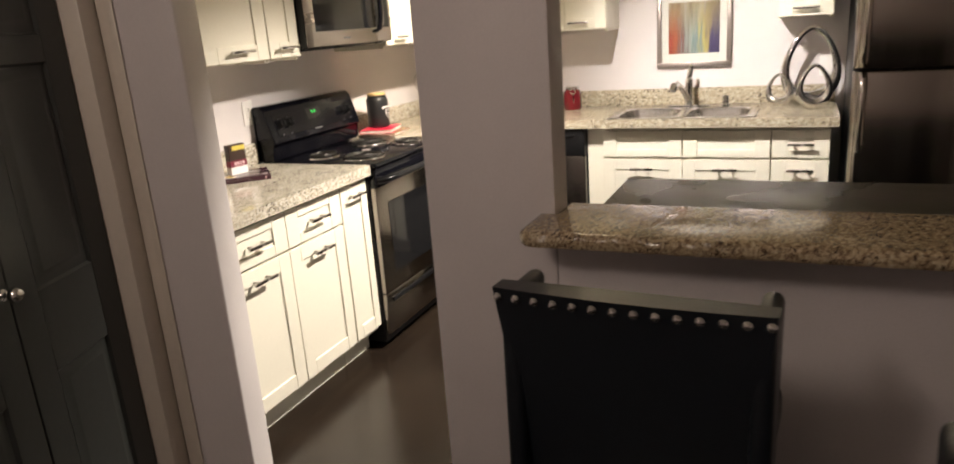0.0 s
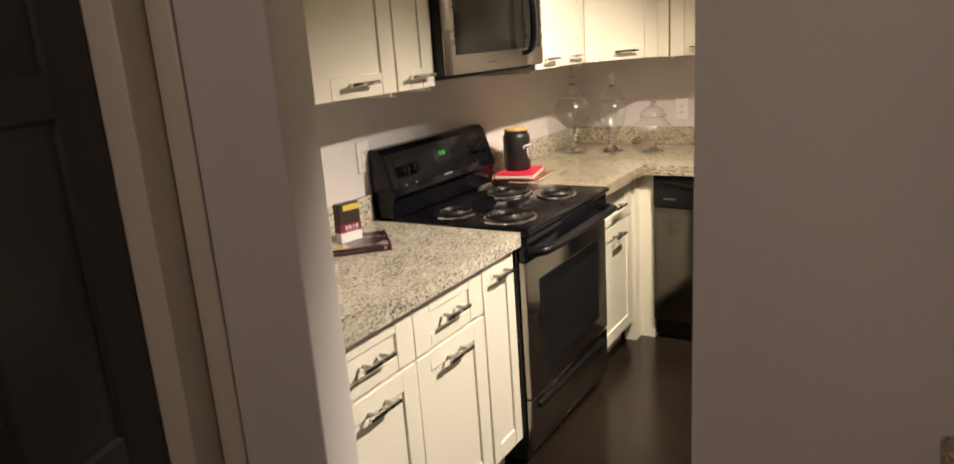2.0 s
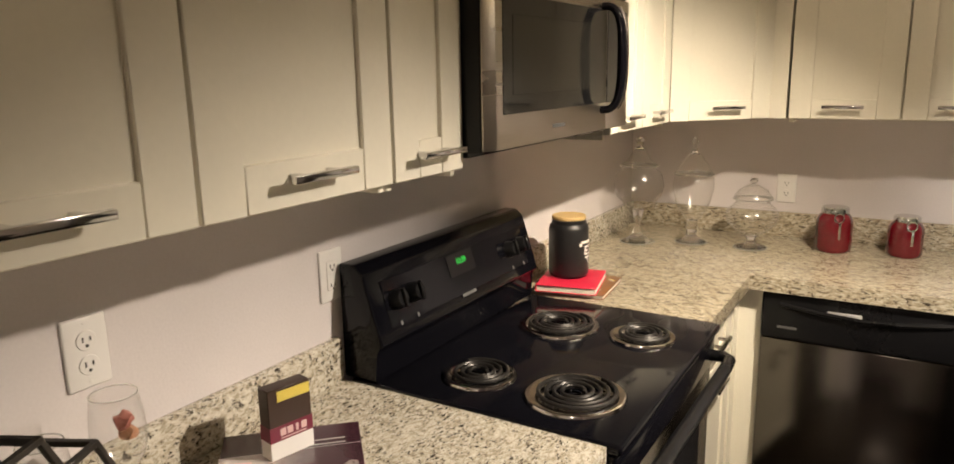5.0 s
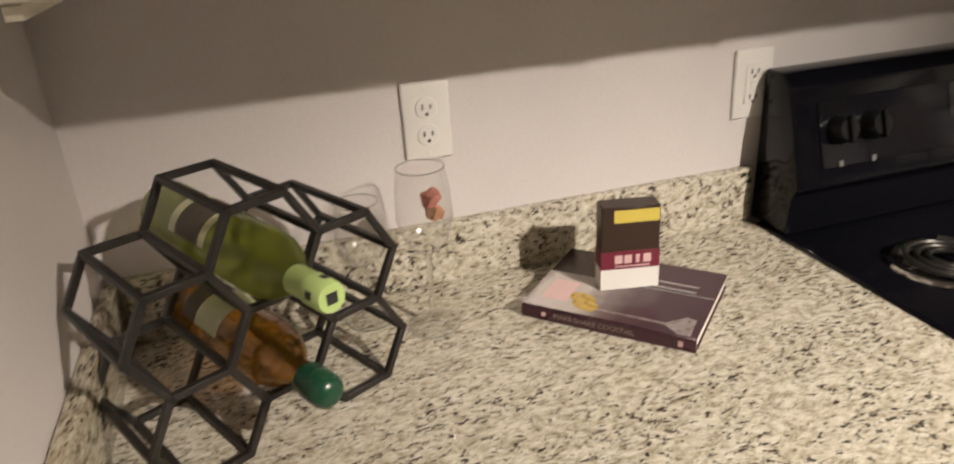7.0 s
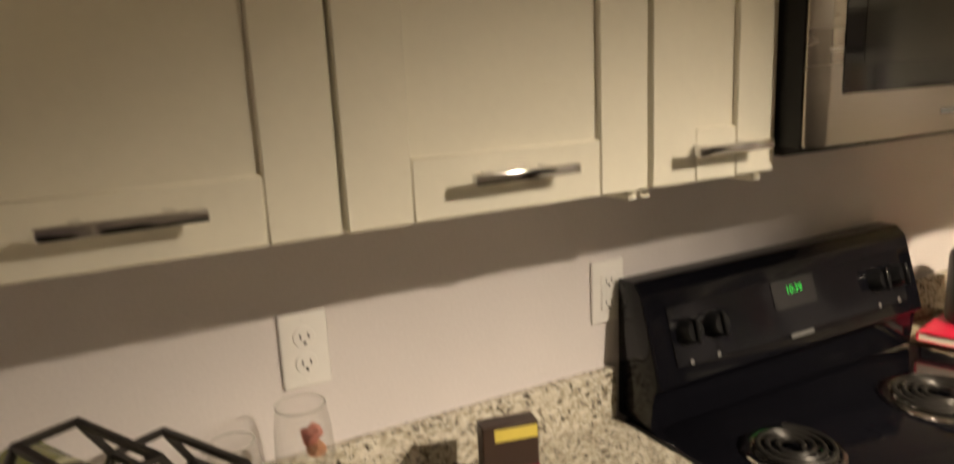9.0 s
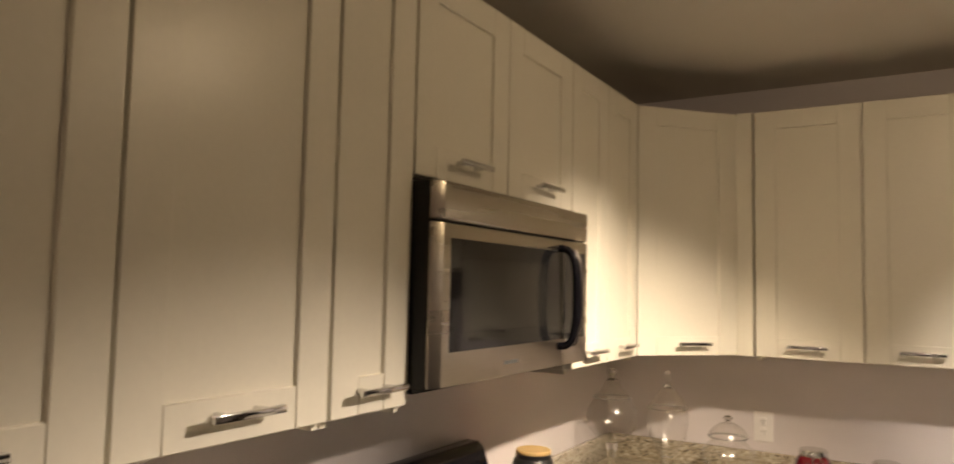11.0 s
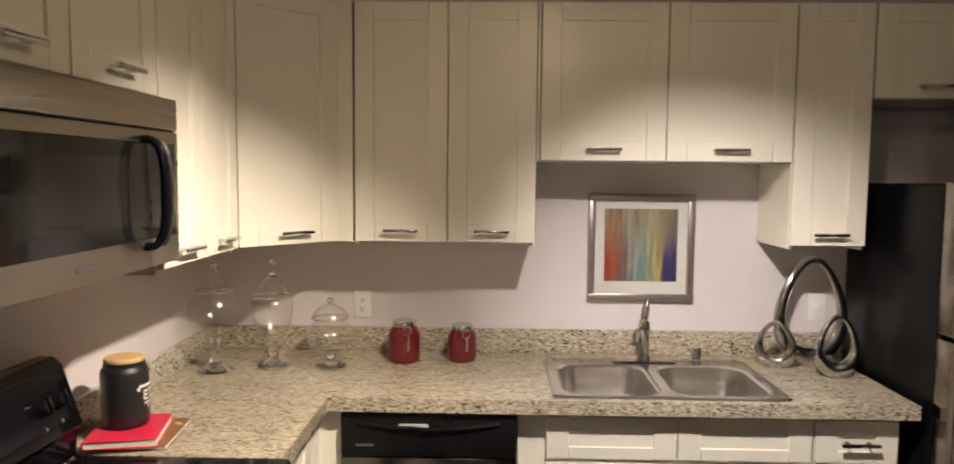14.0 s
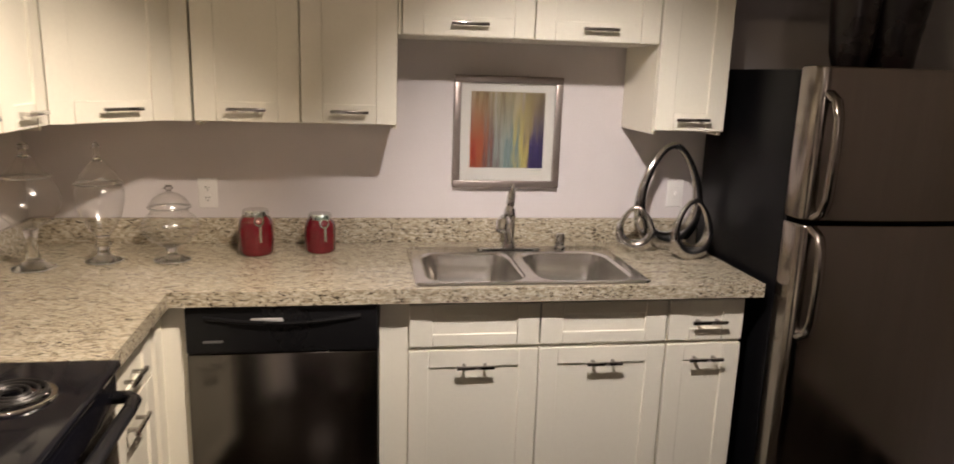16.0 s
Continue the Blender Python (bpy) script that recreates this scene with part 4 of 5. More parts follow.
# ---- left worktop ----
S = 0.0648
HH = math.sqrt(3) * S
rk = thing("wine_rack", pose(0.215, -2.8115, TOP, 0, 0, 117.4), "black iron honeycomb wine rack for six bottles on the worktop", "wine rack")
CELLS = [(-1.5 * S, HH * 0.5), (-1.5 * S, HH * 1.5), (0, HH), (0, HH * 2), (1.5 * S, HH * 0.5), (1.5 * S, HH * 1.5)]
corner_of = lambda c, k: (round(c[0] + S * math.cos(radians(60 * k)), 4), round(c[1] + S * math.sin(radians(60 * k)) + 0.004, 4))
bars, nodes_ = set(), set()
for c in CELLS:
    for k in range(6):
        a, b = corner_of(c, k), corner_of(c, k + 1)
        bars.add(tuple(sorted((a, b))))
        nodes_.add(a)


def square_bar(p, q, w=0.0042):
    """A square iron bar from p to q."""
    p, q = Vector(p), Vector(q)
    d = q - p
    bm = boxed(-w, w, -w, w, -w * 0.6, d.length + w * 0.6, bevel=0.0008)
    return moved(bm, Matrix.Translation(p) @ d.to_track_quat("Z", "Y").to_matrix().to_4x4())


for y in (-0.088, 0.069):
    for a, b in sorted(bars):
        part("bar", square_bar((a[0], y, a[1]), (b[0], y, b[1])), IRON, rk)
for a in sorted(nodes_):
    part("rod", square_bar((a[0], -0.088, a[1]), (a[0], 0.069, a[1])), IRON, rk)


def band(r, a0, a1, z0, z1, n=12):
    """A strip of paper wrapped part of the way round an upright cylinder."""
    bm = bmesh.new()
    ring = [[bm.verts.new((r * math.cos(radians(a0 + (a1 - a0) * i / n)), r * math.sin(radians(a0 + (a1 - a0) * i / n)), z)) for i in range(n + 1)] for z in (z0, z1)]
    for i in range(n):
        bm.faces.new((ring[0][i], ring[0][i + 1], ring[1][i + 1], ring[1][i]))
    return bm


def bottle(m, glass, cap, label, marks, cap0, foot=0.0):
    b = thing("wine_bottle", m, label, "bottle")
    part("glass_body", lathe(bmesh.new(), [(0, foot + 0.014), (0.018, foot + 0.008), (0.033, foot), (0.0375, foot + 0.006), (0.038, 0.176), (0.0368, 0.193), (0.030, 0.213), (0.0195, 0.229), (0.0148, 0.243), (0.0142, 0.296), (0.0, 0.297)], 32), glass, b)
    if cap is LIME:
        shape = [(0.0148, cap0), (0.0158, cap0 + 0.003), (0.0156, 0.268), (0.0170, 0.271), (0.0166, 0.275), (0.0170, 0.279), (0.0168, 0.298), (0.015, 0.302), (0, 0.302)]
    else:
        shape = [(0.0155, cap0), (0.0186, cap0 + 0.003), (0.0196, cap0 + 0.020), (0.0194, 0.292), (0.0176, 0.300), (0.0125, 0.3055), (0.006, 0.3075), (0, 0.308)]
    cp = part("cap", lathe(bmesh.new(), shape, 24), cap, b, "coloured foil capsule" if cap is LIME else "domed green wax cap")
    if cap is LIME:
        for a in (60, 150, 240, 330):
            part("cap_mark", band(0.0172, a, a + 28, 0.282, 0.292, 4), SLOT, cp)
        part("cap_mark", boxed(-0.006, 0.006, -0.006, 0.006, 0.3021, 0.3026), SLOT, cp)
    for z0, z1, a0, a1, mt in marks:
        part("label", band(0.0384, a0, a1, z0, z1), mt, b, "paper label")
    return b


RACK = pose(0.215, -2.8115, TOP, 0, 0, 117.4)
bottle(RACK @ pose(0, 0.098, HH * 1.5 + 0.046, 90), BOTTLEG, LIME, "green glass wine bottle with lime capsule lying in the rack", [(0.030, 0.046, 20, 165, LABEL), (0.048, 0.100, 20, 165, LABELD), (0.102, 0.116, 20, 165, LABEL)], 0.238, -0.060)
bottle(RACK @ pose(-0.010, 0.114, HH * 0.5 + 0.046, 90), BOTTLEA, GREENCAP, "amber glass wine bottle with green capsule lying in the rack", [(0.045, 0.075, 10, 160, LABELD), (0.077, 0.130, 10, 160, LABEL)], 0.258, -0.012)


def stem_glass(m, h, r, label):
    g = thing("wine_glass", m, label, "glass")
    part("foot", lathe(bmesh.new(), [(0.0, 0.002), (r * 0.95, 0.001), (r * 0.98, 0.003), (r * 0.4, 0.007), (0.005, 0.014)], 36), GLASS, g)
    part("stem", lathe(bmesh.new(), [(0.005, 0.014), (0.0038, h * 0.28), (0.0045, h * 0.47)], 16), SOLIDG, g)
    part("glass_bowl", lathe(bmesh.new(), [(0.0045, h * 0.47), (r * 0.42, h * 0.505), (r * 0.80, h * 0.58), (r, h * 0.70), (r * 0.95, h * 0.86), (r * 0.82, h)], 36), GLASS, g)
    # pale rings added at lip and foot to imitate the highlights there
    for q, z in ((r * 0.82, h), (r * 0.97, 0.0025)):
        part("rim", tube(bmesh.new(), [(q * math.cos(math.pi * i / 16), q * math.sin(math.pi * i / 16), z) for i in range(32)], 0.0011, 6, closed=True), RIMGLINT, g, "pale ring standing in for the glass rim highlight")
    return g


stem_glass(pose(0.137, -2.568, TOP), 0.238, 0.0385, "tall clear wine glass with wrapped sweets inside")
stem_glass(pose(0.085, -2.650, TOP), 0.185, 0.036, "clear wine glass standing behind the rack")


def crumpled(r, seed):
    rnd, bm = random.Random(seed), bmesh.new()
    bmesh.ops.create_icosphere(bm, subdivisions=2, radius=r)
    for v in bm.verts:
        v.co *= 0.72 + 0.5 * rnd.random()
    return bm


SWX, SWY, SWZ = 0.137, -2.556, TOP + 0.238
solid("wrapped_sweet", crumpled(0.014, 3), CANDY1, pose(SWX, SWY - 0.002, SWZ - 0.046), "crumpled pink foil-wrapped sweet in the wine glass", "sweet")
solid("wrapped_sweet", crumpled(0.012, 5), CANDY2, pose(SWX + 0.002, SWY + 0.002, SWZ - 0.066), "crumpled copper foil-wrapped sweet in the wine glass", "sweet")


def book(name, m, w, d, h, cover, label, spine="x"):
    """A closed book lying flat: local x across, y deep, origin under its centre."""
    b = thing(name, m, label, "book")
    part("back_cover", boxed(-w / 2, w / 2, -d / 2, d / 2, 0, 0.0025, bevel=0.0008), cover, b)
    part("front_cover", boxed(-w / 2, w / 2, -d / 2, d / 2, h - 0.0025, h, bevel=0.0008), cover, b)
    if spine == "x":
        part("spine", boxed(-w / 2, w / 2, -d / 2 - 0.001, -d / 2 + 0.0025, 0.0025, h - 0.0025), cover, b)
    else:
        part("spine", boxed(-w / 2 - 0.001, -w / 2 + 0.0025, -d / 2, d / 2, 0.0025, h - 0.0025), cover, b)
    part("page_block", boxed(-w / 2 + 0.003, w / 2 - 0.003, -d / 2 + 0.003, d / 2 - 0.003, 0.0026, h - 0.0026), PAPER, b, "cream page block")
    return b


bk = book("cookbook", pose(0.1855, -2.291, TOP, 0, 0, 43.8), 0.246, 0.190, 0.022, PLUMC, "plum-covered cocktail book lying on the worktop")
part("cover_photo", boxed(-0.1225, 0.1225, -0.0945, 0.012, 0.0221, 0.0225), FADE, bk, "pale cover photograph")
for x, y in ((-0.048, -0.052), (-0.038, -0.068)):
    part("cover_lemon", lathe(bmesh.new(), [(0, 0.0005), (0.014, 0.0004), (0.016, 0)], 20), OCHRE, bk, "yellow lemon picture", at=pose(x, y, 0.0226, 0, 0, -20) @ Matrix.Diagonal((1.3, 0.85, 1, 1)))
part("cover_tray", boxed(-0.104, -0.066, -0.070, -0.012, 0.0226, 0.0229), PINKPR, bk, "pale printed napkin")
part("cover_line", boxed(-0.02, 0.1225, 0.0125, 0.0138, 0.0221, 0.0227), GREY, bk)
gs = bmesh.new()
box(gs, -0.026, 0.078, -0.076, -0.072, 0.0226, 0.0229)
prism(gs, [(0.078, -0.078), (0.098, -0.093), (0.114, -0.092), (0.113, -0.052), (0.100, -0.048), (0.078, -0.070)], 0.0226, 0.0229)
part("cover_glass", gs, PRINTG, bk, "printed cocktail glass")
for i in range(3):
    part("title_bar", boxed(-0.035 + 0.012 * i, -0.027 + 0.012 * i, 0.03, 0.07, 0.0221, 0.0224), MAROON, bk)
for i in range(2):
    part("title_bar", boxed(0.02, 0.095, 0.020 + 0.016 * i, 0.024 + 0.016 * i, 0.0221, 0.0224), GREY, bk)
letters("spine_title", "MAKE SHAKE COCKTAIL", 0.0105, SPINET, bk, pose(-0.016, -0.0964, 0.011, 90, 0, 0), "pale spine lettering")
part("spine_mark", boxed(-0.092, -0.086, -0.0967, -0.0959, 0.008, 0.014), PINKPR, bk)
part("spine_mark", boxed(0.100, 0.106, -0.0967, -0.0959, 0.007, 0.015), PINKPR, bk)

sb = thing("snack_box", pose(0.172, -2.284, TOP + 0.0228, 0, 0, 77), "small brown card box with maroon band standing on the book", "box")
part("carton", boxed(-0.042, 0.042, -0.016, 0.016, 0.0, 0.128, bevel=0.0015), CHOCO, sb)
part("base_band", boxed(-0.0423, 0.0423, -0.0163, 0.0163, 0.0, 0.032), WHITEP, sb, "white lower band")
part("middle_band", boxed(-0.0424, 0.0424, -0.0164, 0.0164, 0.0323, 0.060), MAROON, sb, "maroon band")
part("yellow_panel", boxed(-0.024, 0.040, -0.0166, -0.0158, 0.104, 0.123), YELLOWP, sb, "yellow printed panel")
for i, w in enumerate((0.011, 0.011, 0.005, 0.011)):
    x = -0.017 + 0.0138 * i
    part("name_bar", boxed(x - w / 2, x + w / 2, -0.0170, -0.0163, 0.041, 0.054), PINKPR, sb)
part("name_bar", boxed(-0.022, 0.028, -0.0170, -0.0163, 0.0355, 0.0375), PINKPR, sb)

# ---- right worktop ----
brn = book("cookbook", pose(0.203, -1.048, TOP, 0, 0, 6), 0.21, 0.222, 0.014, BROWNC, "brown patterned book under a red one", "y")
rnd = random.Random(4)
for i in range(7):
    part("cover_leaf", lathe(bmesh.new(), [(0, 0.0004), (0.010, 0.0003), (0.011, 0)], 14), YELLOWP if i % 2 else CREAM, brn, at=pose(rnd.uniform(0.0, 0.09), rnd.uniform(-0.1, 0.1), 0.0141, 0, 0, rnd.uniform(0, 180)) @ Matrix.Diagonal((1.5, 0.5, 1, 1)))
book("red_book", pose(0.186, -1.076, TOP + 0.0145, 0, 0, 13), 0.185, 0.215, 0.022, REDCLOTH, "bright red book under the black canister", "y")
cn = thing("canister", pose(0.163, -1.052, TOP + 0.037), "matte black ceramic canister with pale wooden lid on two books", "canister")
part("jar", lathe(bmesh.new(), [(0, 0), (0.053, 0), (0.060, 0.005), (0.063, 0.014), (0.063, 0.152), (0.060, 0.163), (0.054, 0.170), (0.054, 0.181), (0, 0.181)], 40), MATTEBLK, cn)
part("lid", lathe(bmesh.new(), [(0, 0.194), (0.051, 0.194), (0.0535, 0.191), (0.0535, 0.184), (0.051, 0.1815), (0, 0.1815)], 40), LIDWOOD, cn, "pale wooden lid")


def wrapped_bar(r, a0, a1, z0, z1):
    bm, n = bmesh.new(), 6
    lo = [bm.verts.new((r * math.cos(radians(a0 + (a1 - a0) * i / n)), r * math.sin(radians(a0 + (a1 - a0) * i / n)), z0)) for i in range(n + 1)]
    hi = [bm.verts.new((r * math.cos(radians(a0 + (a1 - a0) * i / n)), r * math.sin(radians(a0 + (a1 - a0) * i / n)), z1)) for i in range(n + 1)]
    for i in range(n):
        bm.faces.new((lo[i], lo[i + 1], hi[i + 1], hi[i]))
    return bm


for a0, a1, z0, z1 in ((-48, 22, 0.118, 0.128), (-56, -44, 0.108, 0.120), (20, 32, 0.108, 0.120), (-30, -24, 0.072, 0.108), (-30, -6, 0.100, 0.108), (-30, -8, 0.086, 0.093), (-30, -6, 0.072, 0.079), (4, 26, 0.100, 0.108), (4, 26, 0.072, 0.079), (12, 18, 0.072, 0.108), (-26, 14, 0.058, 0.064), (-8, -3, 0.040, 0.056)):
    part("lettering_bar", wrapped_bar(0.0636, a0 * 0.72 + 6, a1 * 0.72 + 6, 0.085 + (z0 - 0.085) * 0.8, 0.085 + (z1 - 0.085) * 0.8), WHITEP, cn, "white printed mark")


def candy_jar(m, lower, upper, label, waist, neck):
    """Footed jar of blown glass: solid foot and finial, thin bowl and lid; waist and neck say where the solid ends."""
    g = thing("glass_jar", m, label, "glass jar", "glass apothecary jars")
    outer = lower[:1 + max(range(len(lower)), key=lambda i: lower[i][1])]
    part("foot", lathe(bmesh.new(), outer[:waist] + [(0, outer[waist - 1][1])], 40), SOLIDG, g, "solid glass foot and stem")
    bowl = part("bowl", lathe(bmesh.new(), outer[waist - 1:], 40), GLASS, g)
    lid = part("lid", lathe(bmesh.new(), upper[:neck], 40), GLASS, g, "clear domed lid")
    part("finial", lathe(bmesh.new(), [(0, upper[neck - 1][1])] + upper[neck - 1:], 32), SOLIDG, lid, "solid glass finial")
    # pale rings added on bowl, lid and foot in place of edge highlights
    for r, z, owner in ((outer[-1][0], outer[-1][1], bowl), (upper[0][0], upper[0][1], lid), (outer[2][0], outer[2][1], bowl)):
        ring = [(r * math.cos(math.pi * i / 18), r * math.sin(math.pi * i / 18), z) for i in range(36)]
        part("rim", tube(bmesh.new(), ring, 0.0020, 6, closed=True), RIMGLINT, owner, "pale ring standing in for the glass rim highlight")
    return g


candy_jar(pose(0.158, -0.372, TOP), [(0, 0.004), (0.060, 0.002), (0.066, 0.005), (0.050, 0.012), (0.024, 0.030), (0.014, 0.065), (0.018, 0.105), (0.024, 0.135), (0.055, 0.155), (0.088, 0.190), (0.098, 0.230), (0.090, 0.268), (0.066, 0.298), (0.062, 0.305), (0.060, 0.304), (0.086, 0.268), (0.095, 0.230), (0.084, 0.192), (0.05, 0.158), (0, 0.145)],
          [(0.072, 0.307), (0.066, 0.314), (0.050, 0.322), (0.032, 0.350), (0.022, 0.372), (0.010, 0.380), (0.012, 0.392), (0.018, 0.402), (0.012, 0.414), (0, 0.418)], "clear glass footed apothecary jar with round bowl", 8, 5)
candy_jar(pose(0.348, -0.285, TOP), [(0, 0.004), (0.056, 0.002), (0.060, 0.005), (0.040, 0.014), (0.022, 0.026), (0.018, 0.045), (0.026, 0.060), (0.020, 0.075), (0.022, 0.090), (0.045, 0.120), (0.066, 0.165), (0.078, 0.220), (0.076, 0.255), (0.062, 0.272), (0.060, 0.272), (0.073, 0.255), (0.075, 0.220), (0.063, 0.166), (0.04, 0.122), (0, 0.10)],
          [(0.074, 0.274), (0.070, 0.280), (0.058, 0.296), (0.054, 0.310), (0.040, 0.322), (0.034, 0.336), (0.018, 0.350), (0.010, 0.362), (0.009, 0.385), (0.013, 0.394), (0.006, 0.412), (0, 0.415)], "clear glass footed apothecary jar with tapered bowl", 9, 7)
candy_jar(pose(0.570, -0.280, TOP), [(0, 0.004), (0.055, 0.002), (0.060, 0.005), (0.040, 0.012), (0.020, 0.022), (0.016, 0.036), (0.024, 0.050), (0.060, 0.070), (0.090, 0.100), (0.098, 0.125), (0.090, 0.148), (0.066, 0.172), (0.060, 0.180), (0.062, 0.190), (0.060, 0.190), (0.058, 0.180), (0.087, 0.148), (0.095, 0.125), (0.086, 0.101), (0.05, 0.072), (0, 0.058)],
          [(0.070, 0.192), (0.068, 0.200), (0.052, 0.224), (0.026, 0.240), (0.008, 0.246), (0.008, 0.250), (0.015, 0.258), (0.010, 0.268), (0, 0.270)], "low wide clear glass apothecary jar with domed lid", 7, 5)


def red_jar(m, r, h, label):
    j = thing("red_jar", m, label, "jar", "red jars by the sink")
    part("jar", lathe(bmesh.new(), [(0, 0), (r * 0.88, 0), (r * 0.97, 0.005), (r, 0.015), (r, h * 0.62), (r * 0.96, h * 0.74), (r * 0.84, h * 0.82), (r * 0.74, h * 0.86), (0, h * 0.86)], 36), REDGLASS, j)
    part("lid", lathe(bmesh.new(), [(r * 0.74, h * 0.86), (r * 0.76, h * 0.865), (r * 0.76, h * 0.96), (r * 0.70, h), (0, h)], 36), CHROME, j, "chrome lid")
    ring = [(0.016 * math.cos(a), -r * 1.02, h * 0.80 + 0.016 * math.sin(a)) for a in [2 * math.pi * i / 24 for i in range(24)]]
    part("clasp", moved(tube(bmesh.new(), ring, 0.0022, 8, closed=True), pose(0, 0, 0, 0, 0, 18)), CHROME, j, "round wire clasp")
    part("clasp_strap", moved(boxed(-0.004, 0.004, -r * 1.03, -r * 1.005, h * 0.32, h * 0.72, bevel=0.001), pose(0, 0, 0, 0, 0, 22)), CHROME, j)
    return j


red_jar(pose(0.843, -0.178, TOP), 0.063, 0.166, "red glass jar with chrome clasp lid beside the socket")
red_jar(pose(1.073, -0.150, TOP), 0.058, 0.146, "smaller red glass jar with chrome clasp lid")


def loop_sculpture(m, w, h, thick, thin, label):
    """An upright pointed ring, heavy below and thin above."""
    pts, radii, n = [], [], 72
    for i in range(n):
        a = 2 * math.pi * i / n
        up = (1 - math.cos(a)) / 2
        half = w * 0.5 * math.sin(a) * (1.08 - 0.42 * up ** 1.5)
        pts.append((half, 0.0, thick * 0.86 + (h - thick * 0.86 - thin) * up))
        radii.append(thin + (thick - thin) * (1 - up) ** 1.7)
    bm = tube(bmesh.new(), pts, radii, 16, closed=True)
    for v in bm.verts:
        v.co.y *= 0.8
        v.co.z = max(v.co.z, 0.0)
    return solid("sculpture", bm, CHROME, m, label, "sculpture", "chrome loop sculptures")


loop_sculpture(pose(2.464, -0.135, TOP, 0, 0, 10), 0.284, 0.436, 0.038, 0.015, "tall polished chrome loop sculpture beside the sink")
loop_sculpture(pose(2.304, -0.200, TOP, 0, 0, -20), 0.130, 0.188, 0.026, 0.009, "small polished chrome loop sculpture beside the sink")
loop_sculpture(pose(2.484, -0.325, TOP, 0, 0, 10), 0.158, 0.240, 0.029, 0.010, "medium polished chrome loop sculpture near the worktop edge")


def vase(m, r, h, label, seed, square=0.0):
    bm = lathe(bmesh.new(), [(0, 0), (r * 0.62, 0), (r * 0.66, 0.01), (r * (0.74 + 0.10 * square), h * 0.2), (r * (0.94 + 0.03 * square), h * 0.55), (r, h * 0.70), (r * (0.90 + 0.12 * square), h * 0.80), (r * (0.86 + 0.08 * square), h * 0.825), (r * 0.55, h * 0.87), (r * 0.26, h * 0.90), (r * 0.22, h * 0.94), (r * 0.30, h * 0.985), (r * 0.32, h), (r * 0.22, h), (0, h * 0.95)], 40)
    rn = random.Random(seed)
    for v in bm.verts:
        k = 1 + 0.03 * noise.noise(v.co * 40 + Vector((seed, 0, 0)))
        v.co.x *= k
        v.co.y *= k
    return solid("vase", bm, VASEM, m, label, "vase", "dark vases on the refrigerator")


vase(pose(3.075, -0.500, 1.6405), 0.122, 0.520, "tall dark glazed vase on top of the refrigerator", 2)
vase(pose(2.905, -0.520, 1.6405), 0.080, 0.310, "short dark glazed vase on top of the refrigerator", 7, 1.0)

# ---- closet door ----
cd = thing("bifold_door", HALL @ pose(0, 0, 0.012), "closed dark green-black panelled bifold closet door", "door")
for k in range(2):
    y1 = -0.002 - k * 0.404
    lf = bmesh.new()
    y0 = y1 - 0.400
    st, rails = 0.090, [(0, 0.20), (0.728, 0.940), (1.470, 1.535), (1.92, 2.015)]
    box(lf, -0.017, 0.017, y0, y0 + st, 0, 2.015, bevel=0.002)
    box(lf, -0.017, 0.017, y1 - st, y1, 0, 2.015, bevel=0.002)
    for z0, z1 in rails:
        box(lf, -0.0168, 0.0168, y0 + st, y1 - st, z0, z1)
    for (a, b), (c, d) in zip(rails, rails[1:]):
        box(lf, -0.004, 0.006, y0 + st, y1 - st, b, c)
    leaf = part("leaf", lf, DARKDOOR, cd)
    for (a, b), (c, d) in zip(rails, rails[1:]):
        fld = bmesh.new()
        ya, yb, za, zb = y0 + st, y1 - st, b, c
        rings = []
        for ins, x in ((0.0, 0.0165), (0.006, 0.009), (0.016, 0.0085), (0.036, 0.0145), (0.040, 0.0145)):
            rings.append([fld.verts.new((x, y, z)) for y, z in ((ya + ins, za + ins), (yb - ins, za + ins), (yb - ins, zb - ins), (ya + ins, zb - ins))])
        for p, q in zip(rings, rings[1:]):
            for i in range(4):
                j = (i + 1) % 4
                fld.faces.new((p[i], p[j], q[j], q[i]))
        fld.faces.new(rings[-1])
        part("panel", fld, DARKDOOR, leaf)
kn = part("knob", lathe(bmesh.new(), [(0, 0.046), (0.012, 0.045), (0.018, 0.038), (0.019, 0.030), (0.013, 0.020), (0.007, 0.014), (0.007, 0.006), (0.014, 0.003), (0.015, 0)], 24), CHROME, cd, "small brushed metal knob", at=pose(0.0175, -0.425, 0.973, 0, 90, 0))


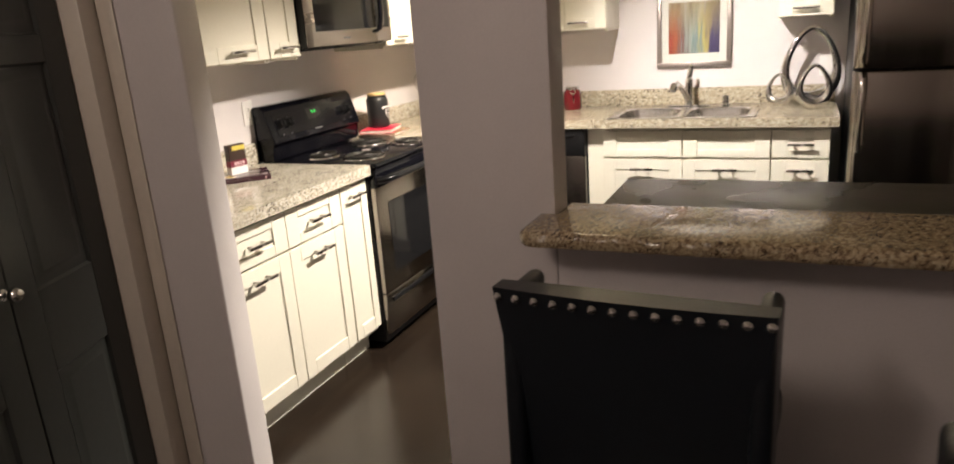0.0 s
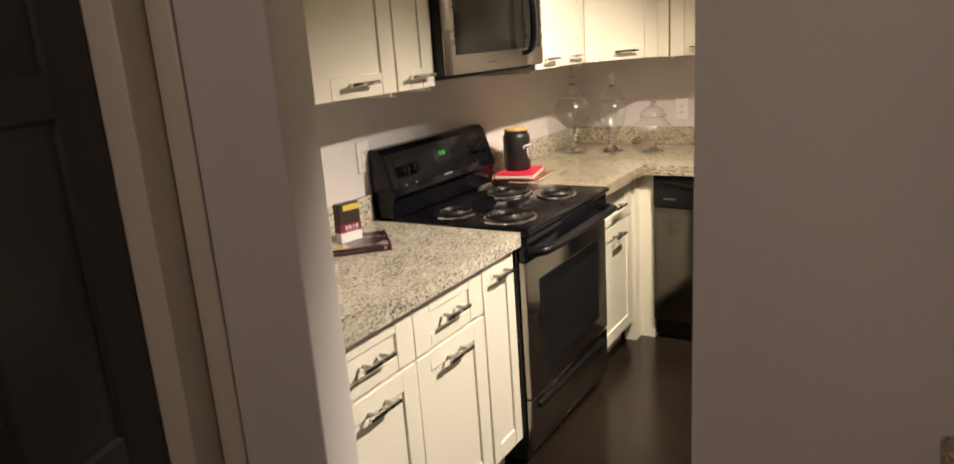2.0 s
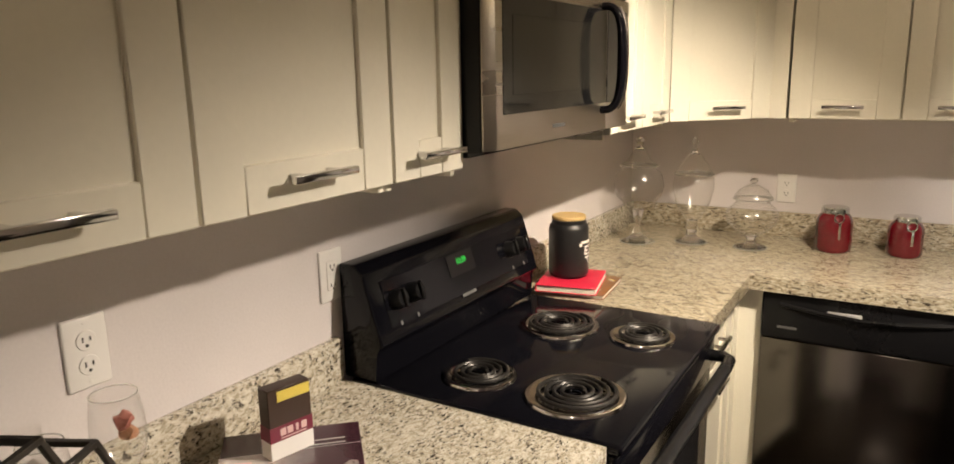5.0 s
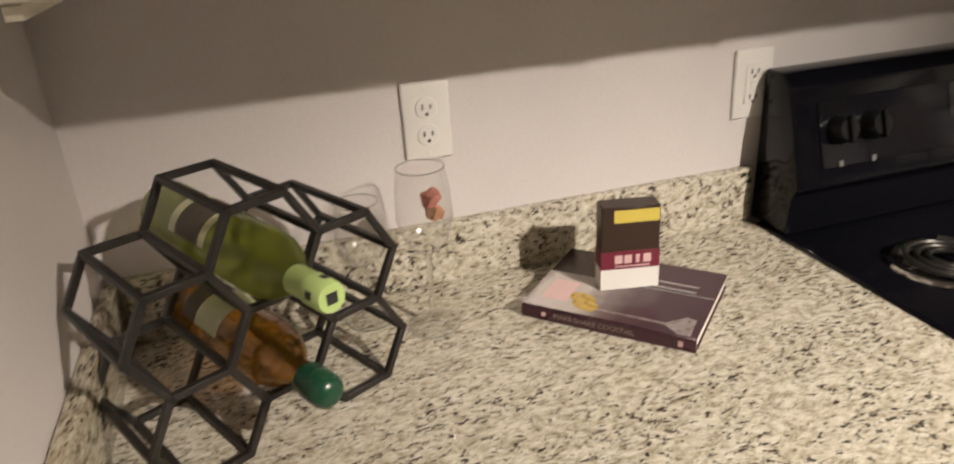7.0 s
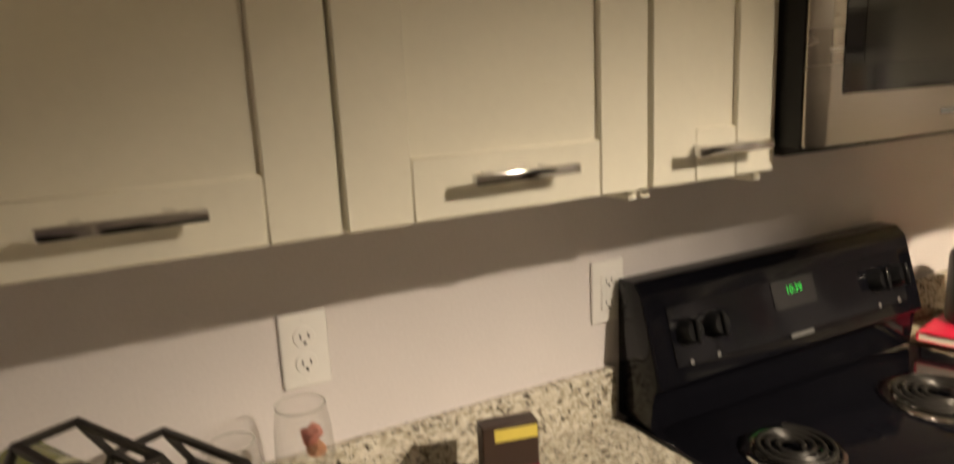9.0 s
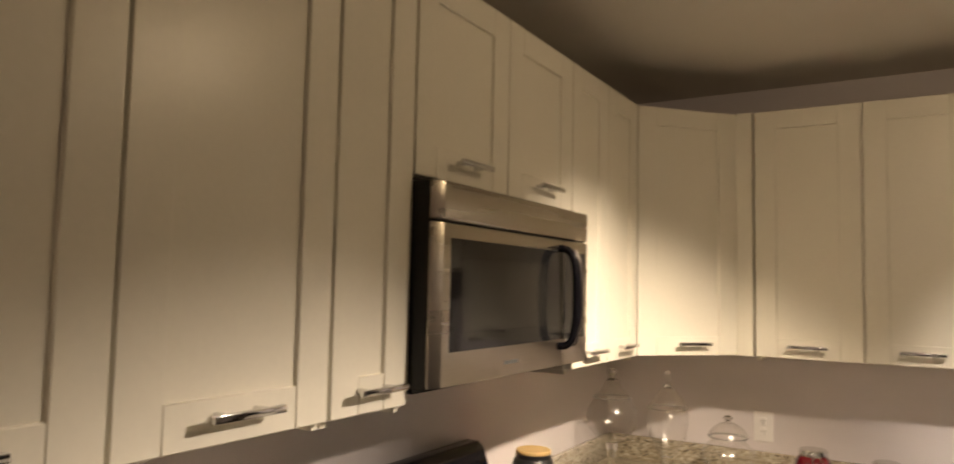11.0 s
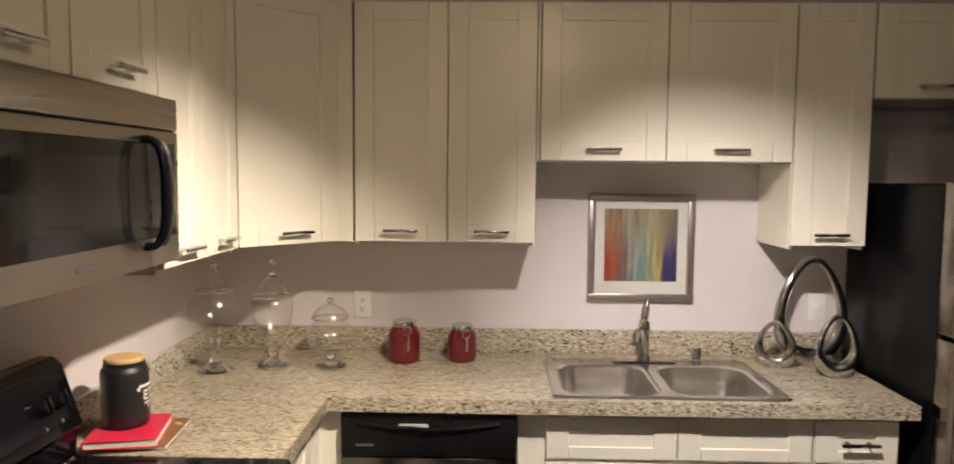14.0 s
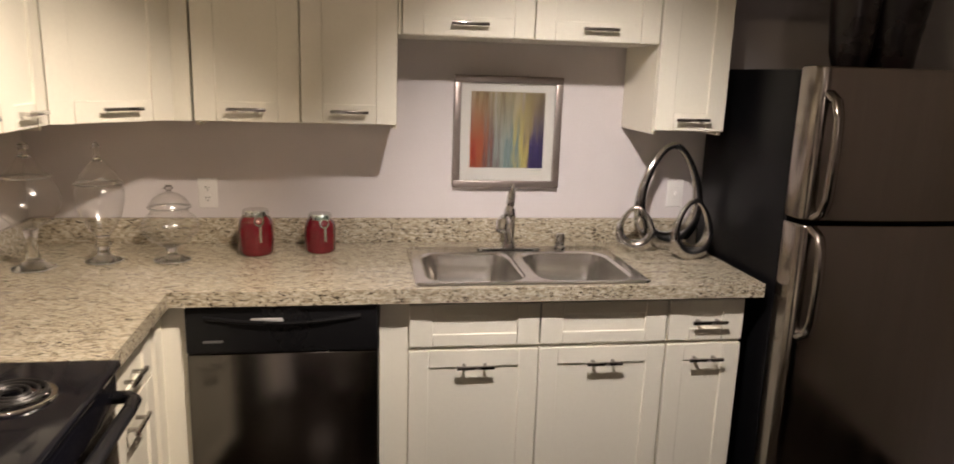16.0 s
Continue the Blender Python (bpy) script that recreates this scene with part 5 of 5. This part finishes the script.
# ---- bar stools ----
def bar_stool(m, label):
    """A winged bar stool: origin on the floor under the back's middle, local +y towards the bar."""
    st = thing("bar_stool", m, label, "bar stool", "stools at the bar")
    bk_ = bmesh.new()
    nx, nz = 14, 10
    face = {}
    for side, yoff in ((0, 0.0), (1, 0.042)):
        for i in range(nx + 1):
            for k in range(nz + 1):
                u, w = i / nx * 2 - 1, k / nz
                half = 0.190 + 0.044 * w
                top = 1.050 + 0.004 * u * u
                z = 0.62 + (top - 0.62) * w
                face[side, i, k] = bk_.verts.new((u * half, yoff + (0.05 * (1 - w)) + 0.012 * (1 - u * u) * (1 if side else -0.3), z))
    for i in range(nx):
        for k in range(nz):
            bk_.faces.new((face[0, i, k], face[0, i + 1, k], face[0, i + 1, k + 1], face[0, i, k + 1]))
            bk_.faces.new((face[1, i, k], face[1, i, k + 1], face[1, i + 1, k + 1], face[1, i + 1, k]))
    for i in range(nx):
        bk_.faces.new((face[0, i, nz], face[0, i + 1, nz], face[1, i + 1, nz], face[1, i, nz]))
        bk_.faces.new((face[0, i, 0], face[1, i, 0], face[1, i + 1, 0], face[0, i + 1, 0]))
    for k in range(nz):
        bk_.faces.new((face[0, 0, k], face[0, 0, k + 1], face[1, 0, k + 1], face[1, 0, k]))
        bk_.faces.new((face[0, nx, k], face[1, nx, k], face[1, nx, k + 1], face[0, nx, k + 1]))
    bmesh.ops.bevel(bk_, geom=[e for e in bk_.edges if e.calc_face_angle(0) > 1.0], offset=0.012, segments=3, profile=0.5, affect="EDGES")
    part("backrest", bk_, LEATHER, st, "black leather back panel")
    for s in (-1, 1):
        wg = bmesh.new()
        box(wg, -0.018, 0.018, 0.0, 0.150, 0, 0.395, bevel=0.0165, seg=4)
        for v in wg.verts:
            t = v.co.z / 0.40
            v.co.y *= 0.55 + 0.45 * t
        part("wing", wg, LEATHER, st, "padded leather wing", at=pose(s * 0.213, 0.012, 0.644))
    for i in range(14):
        u = (i + 0.5) / 14 * 2 - 1
        z = 1.050 + 0.004 * u * u - 0.016
        part("nail", lathe(bmesh.new(), [(0, 0.005), (0.005, 0.004), (0.0085, 0)], 12), NAIL, st, "bright nail head", at=pose(u * 0.242, 0.0 - 0.0065 + 0.004 * u * u, z, 90))
    part("seat", boxed(-0.215, 0.215, 0.05, 0.47, 0.62, 0.72, bevel=0.03, seg=4), LEATHER, st, "padded black leather seat")
    part("seat_frame", boxed(-0.205, 0.205, 0.055, 0.46, 0.58, 0.62, bevel=0.004), WOODLEG, st)
    for sx in (-1, 1):
        for y in (0.075, 0.435):
            lg = boxed(-0.02, 0.02, -0.02, 0.02, 0, 0.58, bevel=0.003)
            part("leg", lg, WOODLEG, st, at=pose(sx * 0.18, y, 0))
        part("stretcher", boxed(-0.01, 0.01, 0.096, 0.415, 0.20, 0.225, bevel=0.002), WOODLEG, st, at=pose(sx * 0.18, 0, 0))
    for y in (0.075, 0.435):
        part("stretcher", boxed(-0.159, 0.159, -0.01, 0.01, 0.24, 0.265, bevel=0.002), WOODLEG, st, at=pose(0, y, 0))
    return st


stool = bar_stool(pose(2.168, -3.655, 0, 0, 0, -3.5), "black leather winged bar stool with bright nail heads")
copy_thing(stool, pose(2.800, -4.040, 0, 0, 0, -2))
